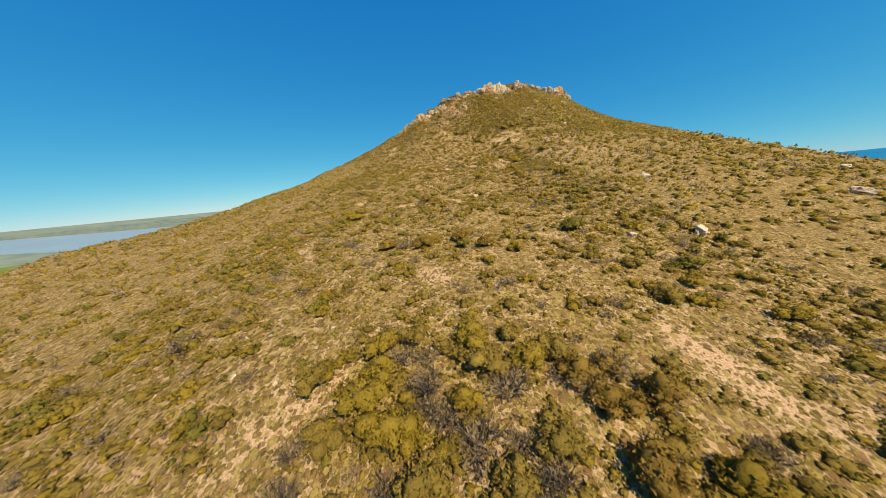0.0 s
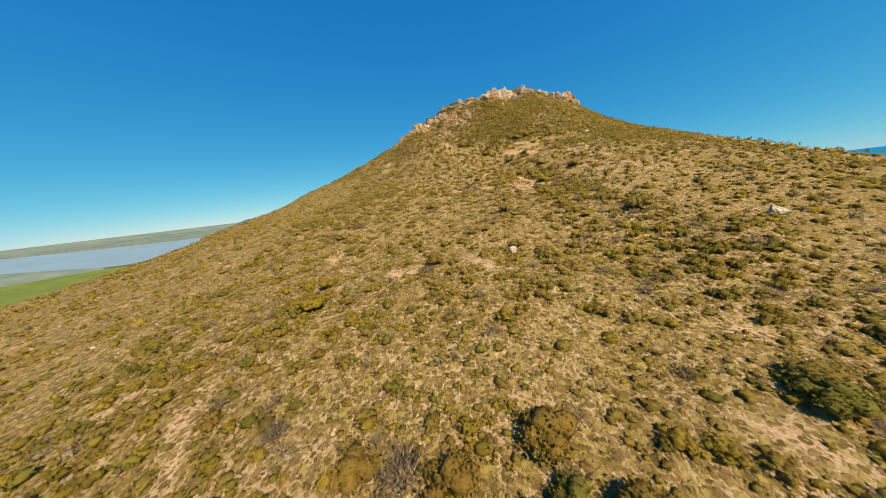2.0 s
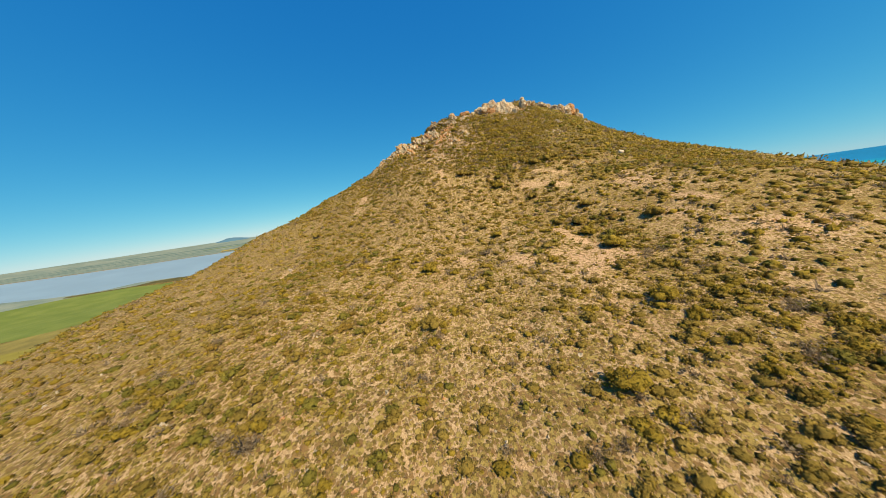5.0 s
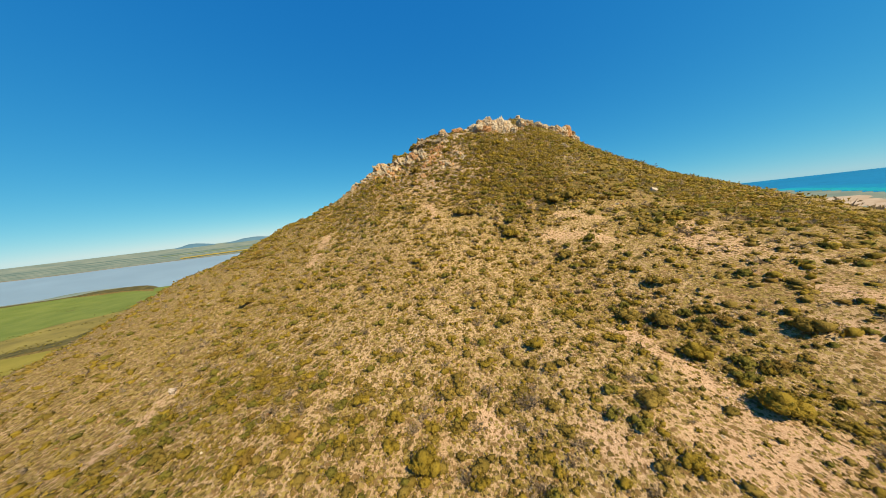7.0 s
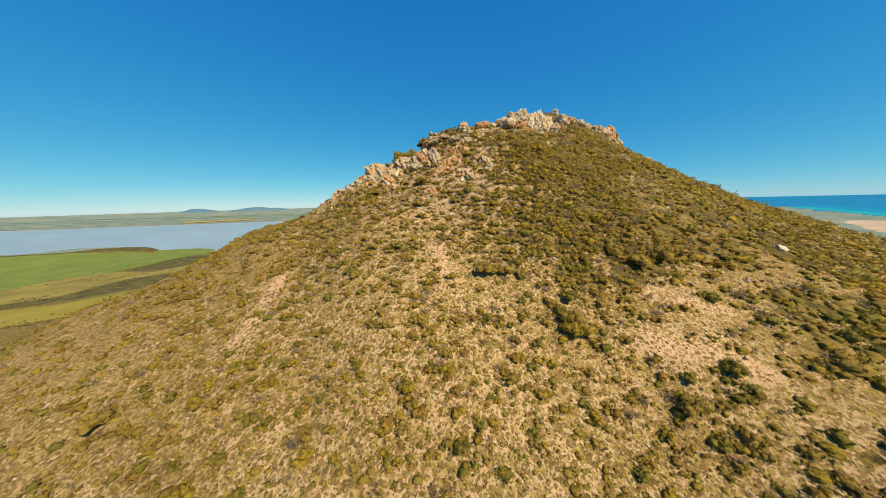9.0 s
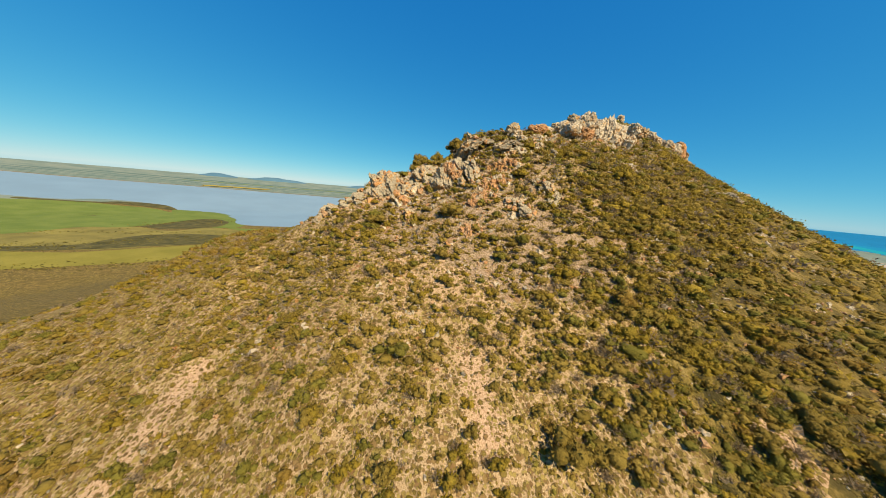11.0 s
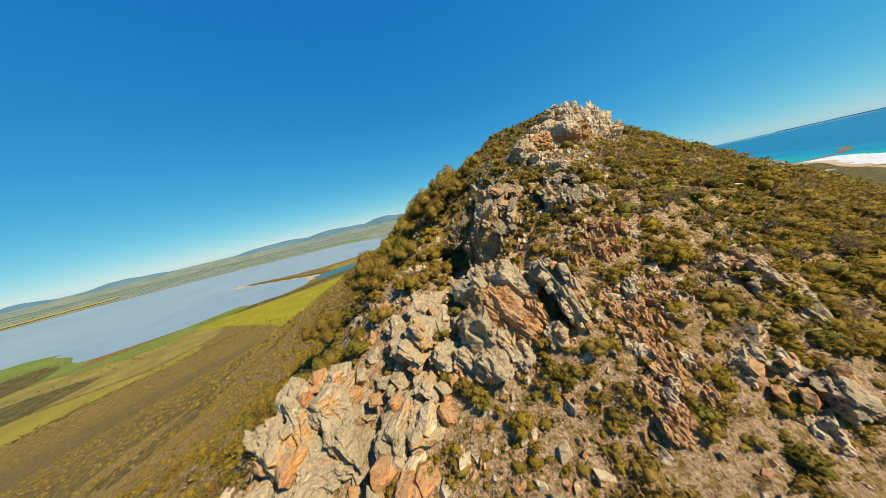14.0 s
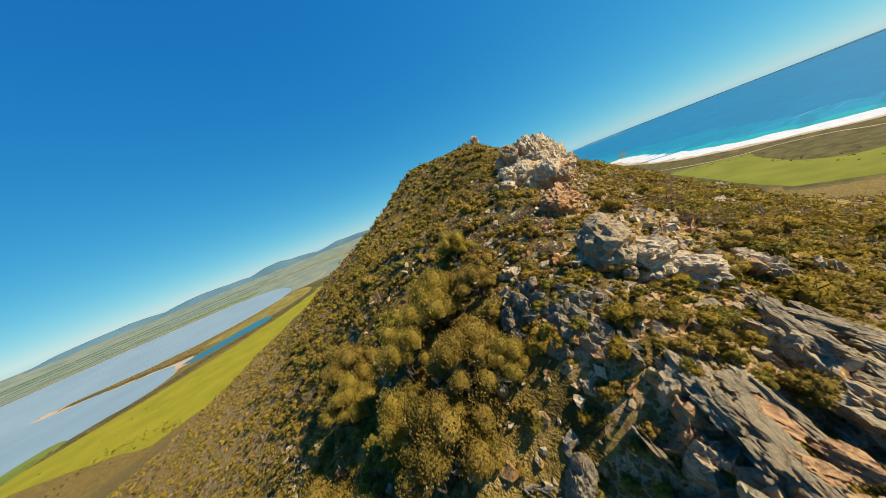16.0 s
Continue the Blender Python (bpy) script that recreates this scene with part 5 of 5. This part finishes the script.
outcrop("dark slab with an overhung red face", -27.2, 153.6, 2.1, 1.2, 1.1, SLAB, 0.45, 1.3, -35, 0.1)
outcrop("split dark slab with a red face", -23.2, 157.2, 2.3, 1.2, 1.1, SLAB, 0.45, 1.3, -35)
outcrop("rusty ledge among the scrub", -29.6, 161.4, 2.6, 1.0, 0.8, SPIRE, 0.6, 0.6, 10, 0.1, 1.0, 0, 1)
outcrop("grey crag on the stony slope", -27.6, 165.0, 1.8, 1.2, 0.9, SPIRE, 0.35, 1.0, 30)
outcrop("upright grey block on the slope", -24.2, 167.6, 1.3, 1.0, 1.1, SPIRE, 0.25, 1.2, 30, 0.3)
outcrop("low grey block under a bush", -21.6, 166.4, 1.2, 0.9, 0.9, SLAB, 0.3, 0.8, 10, 0.3)
# the crest and its shady side
outcrop("cream and orange broken face above the shady slabs", -37.2, 163.2, 1.5, 1.2, 1.0, SPIRE, 0.6, 1.6, 30, 0.3)
outcrop("rounded grey blocks beside the crest slabs", -31.0, 164.4, 1.6, 1.0, 1.2, SLAB, 0.15, 1.1, -40, 0.3)
def rib(label, line, half, fall, tilt):
    """A rock rib along a line of x, y, top: bedded slabs that lean to the sunny side over a steep wall on the shady one."""
    base = thing("rock_rib", label, "rock", "rock ribs on the crest")
    pts = np.array(line, float)
    along = np.concatenate([[0], np.cumsum(np.hypot(*np.diff(pts[:, :2], axis=0).T))])
    x0, y0 = pts[0, :2]
    z0 = float(ground_z(x0, y0))
    base.location = (x0, y0, z0)
    d = Vector(pts[-1] - pts[0]).normalized()
    east = Vector((-d.y, d.x, 0)).normalized()
    up = d.cross(east) if d.cross(east).z > 0 else east.cross(d)

    def lay(mesh, q, size, lean, spread):
        n = (up * math.cos(lean) + east * math.sin(lean)).normalized()
        side = n.cross(d)
        turned_ = Matrix((d, side, n)).transposed().to_4x4()
        loose = Euler((rrng.normal() * spread, rrng.normal() * spread, rrng.normal() * spread)).to_matrix().to_4x4()
        ob = part("block", mesh, base)
        ob.matrix_local = Matrix.Translation(Vector(q) - Vector((x0, y0, z0))) @ turned_ @ loose @ Matrix.Diagonal((*size, 1))

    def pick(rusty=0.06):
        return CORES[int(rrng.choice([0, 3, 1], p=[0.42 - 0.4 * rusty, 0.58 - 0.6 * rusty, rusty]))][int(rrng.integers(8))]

    for u in np.arange(0, along[-1] + 0.4, 0.9):
        p = Vector([float(np.interp(u, along, pts[:, k])) for k in range(3)])
        p.z += rrng.uniform(-0.5, 0.1)
        # the standing wall
        deep = fall * rrng.uniform(0.85, 1.1)
        lay(pick(), p - east * 0.1 * half - Vector((0, 0, 0.5 * deep)), (rrng.uniform(0.65, 1.0), 0.75 * half, 0.52 * deep), 0.12, 0.12)
        # beds stepping down on the sunny side
        for k in range(4):
            if rrng.random() < 0.2:
                continue
            q = p + east * (0.25 + 0.42 * k) * half - Vector((0, 0, 0.12 + (0.25 + 0.42 * k) * half * math.tan(tilt) * 0.75)) + d * rrng.uniform(-0.5, 0.5)
            lay(pick(0.14 if 0.5 < u / along[-1] < 0.9 else 0.04), q, (rrng.uniform(0.45, 1.2), 0.36 * half * rrng.uniform(0.6, 1.2), rrng.uniform(0.16, 0.38)), tilt * rrng.uniform(0.7, 1.4), 0.16)
        # thin plates split off the wall
        for k in range(2):
            q = p - east * half * rrng.uniform(0.75, 1.15) + d * rrng.uniform(-0.5, 0.5) - Vector((0, 0, deep * rrng.uniform(0.35, 0.9)))
            lay(pick(), q, (rrng.uniform(0.4, 0.8), rrng.uniform(0.12, 0.25), rrng.uniform(0.5, 0.9)), -0.15, 0.16)
    return base


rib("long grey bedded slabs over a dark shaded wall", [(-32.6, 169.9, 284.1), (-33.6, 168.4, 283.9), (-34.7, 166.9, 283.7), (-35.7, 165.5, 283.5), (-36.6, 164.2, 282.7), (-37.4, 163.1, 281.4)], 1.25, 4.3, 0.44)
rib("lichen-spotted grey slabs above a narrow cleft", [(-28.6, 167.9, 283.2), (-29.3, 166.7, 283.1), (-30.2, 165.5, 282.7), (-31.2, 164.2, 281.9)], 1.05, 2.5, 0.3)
# main 3: lichened rock with shade put into its colour
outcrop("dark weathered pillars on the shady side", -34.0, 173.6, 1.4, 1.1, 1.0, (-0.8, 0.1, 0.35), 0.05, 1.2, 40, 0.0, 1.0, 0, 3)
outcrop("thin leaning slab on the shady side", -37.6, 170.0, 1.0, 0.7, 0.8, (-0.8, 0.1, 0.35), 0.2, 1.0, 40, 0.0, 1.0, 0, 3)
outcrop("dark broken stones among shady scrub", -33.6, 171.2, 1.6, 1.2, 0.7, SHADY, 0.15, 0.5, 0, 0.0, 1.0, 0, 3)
# the summit
def massif(label, blocks, rust=0.12, pale=0.6, bits=3):
    """A cliff of a few massive joint blocks, given as x, y, half-width, top above the sea, with broken pieces at foot and head."""
    base = thing("rock_outcrop", label, "rock", "rock outcrops on the crest")
    x0, y0 = blocks[0][:2]
    z0 = float(ground_z(x0, y0))
    base.location = (x0, y0, z0)

    def lay(x, y, z, size, spin, lean, mat):
        ob = part("block", ROUNDED[mat][int(rrng.integers(6))], base)
        ob.matrix_local = Matrix.Translation((x - x0, y - y0, z - z0)) @ Euler((rrng.normal() * lean, rrng.normal() * lean + 0.08, spin)).to_matrix().to_4x4() @ Matrix.Diagonal((*size, 1))

    for x, y, w, top in blocks:
        g = float(ground_z(x, y))
        h = max(top - g, 0.8)
        mat = 1 if rrng.random() < rust else 2 if rrng.random() < pale else 0
        lay(x, y, g - 0.8 + (h + 0.8) / 2, (w * 1.08, w * 0.92, (h + 0.8) / 2 * 1.08), rrng.uniform(0, 6.28), 0.1, mat)
        for _ in range(bits):
            a, r = rrng.uniform(0, 6.28), w * rrng.uniform(0.6, 1.15)
            px, py = x + r * math.cos(a), y + r * math.sin(a)
            k = rrng.uniform(0.25, 0.6) * w
            up = rrng.uniform(0.0, 0.6) * h
            low = up < 0.4 * h
            lay(px, py, float(ground_z(px, py)) + up, (k, k * rrng.uniform(0.6, 1.0), k * rrng.uniform(0.7, 1.2)), rrng.uniform(0, 6.28), 0.22, 1 if rrng.random() < rust * (2.5 if low else 0.6) else 2 if rrng.random() < pale else 0)
    return base


massif("rounded grey rock knob on the crest", [(-28.8, 172.1, 1.5, 287.3)], 0.0, 0.0, 2)
massif("cream and orange apron of rock below the knob", [(-28.0, 170.8, 1.3, 285.8), (-26.9, 169.5, 1.2, 284.6)], 0.1, 1.0, 2)
massif("rust-red block at the foot of the summit cliff", [(-23.9, 177.5, 1.5, 288.8), (-22.6, 178.4, 1.2, 289.0)], 1.0, 0.0, 1)
massif("broad pale summit cliff with rusty clefts", [(-15.0, 184.6, 1.8, 291.6), (-16.6, 185.9, 1.4, 291.9), (-13.6, 186.6, 1.8, 292.8)], 0.05, 0.7, 2)
massif("rusty buttress beside the summit cliff", [(-12.3, 184.7, 1.4, 290.6), (-11.0, 185.8, 1.2, 290.4)], 0.7, 0.3, 2)
massif("pale slab leaning below the summit", [(-17.9, 187.2, 1.5, 291.8), (-19.8, 186.0, 1.1, 290.6)], 0.0, 0.9, 2)
massif("rounded grey rocks above the summit cliff", [(-10.5, 188.9, 1.8, 294.8), (-13.8, 190.0, 1.4, 294.5), (-8.2, 188.7, 1.4, 293.4)], 0.0, 0.6, 2)
massif("tall rounded summit tower of cracked pale rock", [(-5.4, 190.7, 1.6, 294.8), (-2.8, 191.1, 1.7, 293.0), (0.0, 191.7, 1.6, 290.9), (-1.4, 193.6, 1.5, 293.2)], 0.04, 0.7, 2)
massif("broken grey rocks along the top", [(5.4, 202.4, 1.7, 296.4), (9.0, 207.6, 1.6, 296.9), (11.8, 211.0, 1.5, 297.6)])
massif("single upright rock on the highest point", [(7.6, 219.0, 1.1, 303.2)], 0.05)
massif("jagged pale rocks on the far top", [(17.0, 218.0, 1.8, 298.2), (22.0, 223.6, 1.8, 298.1), (27.0, 229.0, 1.6, 298.2), (31.4, 233.4, 1.9, 298.9)], 0.06)
massif("stout pale tower at the far end of the top", [(36.2, 238.2, 2.3, 299.0), (39.4, 241.0, 2.5, 300.4), (43.2, 244.8, 2.1, 297.6), (47.0, 248.0, 2.0, 295.6)], 0.05, 0.8)
massif("low pale rocks below the far tower", [(57.6, 256.0, 1.6, 283.4), (53.0, 246.0, 1.5, 287.6)], 0.05, 0.9)
outcrop("grey boulders among the scrub", -6.6, 172.6, 2.2, 1.5, 1.0, FLAG, 0.2, 0.8, 0, 0.2)
outcrop("dark ledge on the scrubby shoulder", 16.0, 178.6, 2.2, 1.3, 1.1, FLAG, 0.15, 0.9, 0, 0.3)
outcrop("pale boulders on the scrubby shoulder", 35, 201, 2.4, 1.8, 1.5, FLAG, 0.0, 0.8, 30, 0.9)

# single boulders on the slope: x, y, half-width, label
for x, y, w, label in [
    (-6.8, 53.1, 0.6, "pale pinkish boulder with a rusty side on the slope"), (26.1, 62.4, 1.0, "rounded white boulder on the scrubby slope"), (20.6, 35.1, 0.8, "white boulder among low shrubs"),
    (13.3, 33.6, 0.45, "small white boulder on the slope"), (52.7, 56.1, 1.2, "long flat white rock among shrubs"), (68.5, 117.4, 1.1, "white boulder on the far skyline"),
    (69.0, 77.1, 0.9, "pale rock among shrubs"), (-59.1, 97.1, 0.5, "flat white stone on the open flank"), (26.2, 146.2, 0.8, "small pale rock on the bare flank"),
    (-9.5, 47.0, 0.22, "small pale stone in a bare patch"), (1.5, 41.0, 0.2, "small pale stone among low heath")]:
    ob = tagged(new("boulder", CORES[2][3] if "pinkish" in label else WHITE[int(rrng.integers(4))]), label, "boulder", "boulders on the slope")
    ob.matrix_world = Matrix.Translation((x, y, float(ground_z(x, y)) + 0.3 * w)) @ frame_to((0.2, -0.3, 0.9), rrng.uniform(0, 6)) @ Matrix.Diagonal((w, w * 0.82, w * 0.7, 1))


# ---- stones and scree ----
def scree(name, label, count, box, size, seed, weight, mats):
    r = np.random.default_rng(seed)
    x, y = r.uniform(box[0], box[1], count * 4), r.uniform(box[2], box[3], count * 4)
    keep = np.nonzero(r.random(len(x)) < weight(x, y))[0][:count]
    x, y = x[keep], y[keep]
    z = ground_z(x, y)
    n = len(x)
    corner = np.array([(-1, -1, -1), (1, -1, -1), (1, 1, -1), (-1, 1, -1), (-1, -1, 1), (1, -1, 1), (1, 1, 1), (-1, 1, 1)], float)
    p = corner[None] * r.uniform(0.15, 1.0, (n, 8, 3)) * (size * (0.4 + r.random((n, 1, 1)) ** 3 * 1.8)) * r.uniform(0.4, 1.1, (n, 1, 3))
    a = r.uniform(0, 6.283, n)
    c, s = np.cos(a)[:, None], np.sin(a)[:, None]
    tilt = r.normal(0, 0.8, n)[:, None]
    px, py, pz = p[..., 0] * c - p[..., 1] * s, p[..., 0] * s + p[..., 1] * c, p[..., 2]
    px, pz = px * np.cos(tilt) - pz * np.sin(tilt), px * np.sin(tilt) + pz * np.cos(tilt)
    v = np.stack([px + x[:, None], py + y[:, None], pz + z[:, None] + 0.02], -1)
    face = [(0, 3, 2, 1), (4, 5, 6, 7), (0, 1, 5, 4), (1, 2, 6, 5), (2, 3, 7, 6), (3, 0, 4, 7)]
    q = np.concatenate([v[:, f, :] for f in face], 1).reshape(-1, 3)
    index = np.repeat(r.choice(len(mats), n, p=[m[1] for m in mats]), 6)
    tagged(new(name, fast_mesh(name, q, [m[0] for m in mats], index)), label, "stones", kind="stuff")


scree("scree", "loose broken stones below the crags", 10500, (-62, 14, 134, 200), 0.23, 51,
      lambda x, y: np.exp(-(off_line(x, y, ROCK_LINE) / 9) ** 2) * np.clip((x + 53) / 8, 0.06, 1) + 0.08 + 0.3 * (value_noise(x / 5, y / 5, 62) > 0.12), [(ROCK, 0.3), (ROCK_RED, 0.3), (ROCK_PALE, 0.4)])
scree("slope_stones", "scattered pale stones on the hillside", 4500, (-75, 50, 0, 150), 0.12, 52,
      lambda x, y: 0.35 + 0.8 * value_noise(x / 7, y / 7, 61), [(ROCK, 0.3), (ROCK_RED, 0.3), (ROCK_PALE, 0.4)])

# ---- fallen dead branches ----
for x, y, w in [(-28.5, 161.6, 1.0), (-27.6, 157.3, 1.1), (-38.6, 171.4, 1.1), (-44.0, 152.8, 1.0), (-21.4, 160.0, 1.2), (-36.6, 176.2, 1.0), (-22.4, 163.2, 1.1), (-18.6, 158.4, 1.2), (-23.6, 171.6, 1.0), (-15.6, 165.4, 1.3), (-11.6, 169.8, 1.3), (-20.2, 152.6, 1.2), (-30.2, 150.4, 1.0), (-40.6, 148.6, 1.1), (-26.4, 157.6, 1.0), (-8.0, 160.0, 1.3)]:
    ob = tagged(new("dead_branch", stem_mesh("dead_branch", rrng, 5, make_leaf("bleached_wood", (0.15, 0.135, 0.115), (0.25, 0.23, 0.2), 0.0) if "bleached_wood" not in bpy.data.materials else bpy.data.materials["bleached_wood"], 1.1, 0.045)),
                "bleached grey dead branches lying on the stones", "dead branch", "fallen dead branches")
    ob.matrix_world = Matrix.Translation((x, y, float(ground_z(x, y)) + 0.12)) @ Matrix.Rotation(rrng.uniform(0, 6.28), 4, "Z") @ Matrix.Rotation(0.9, 4, "X") @ Matrix.Scale(w, 4)
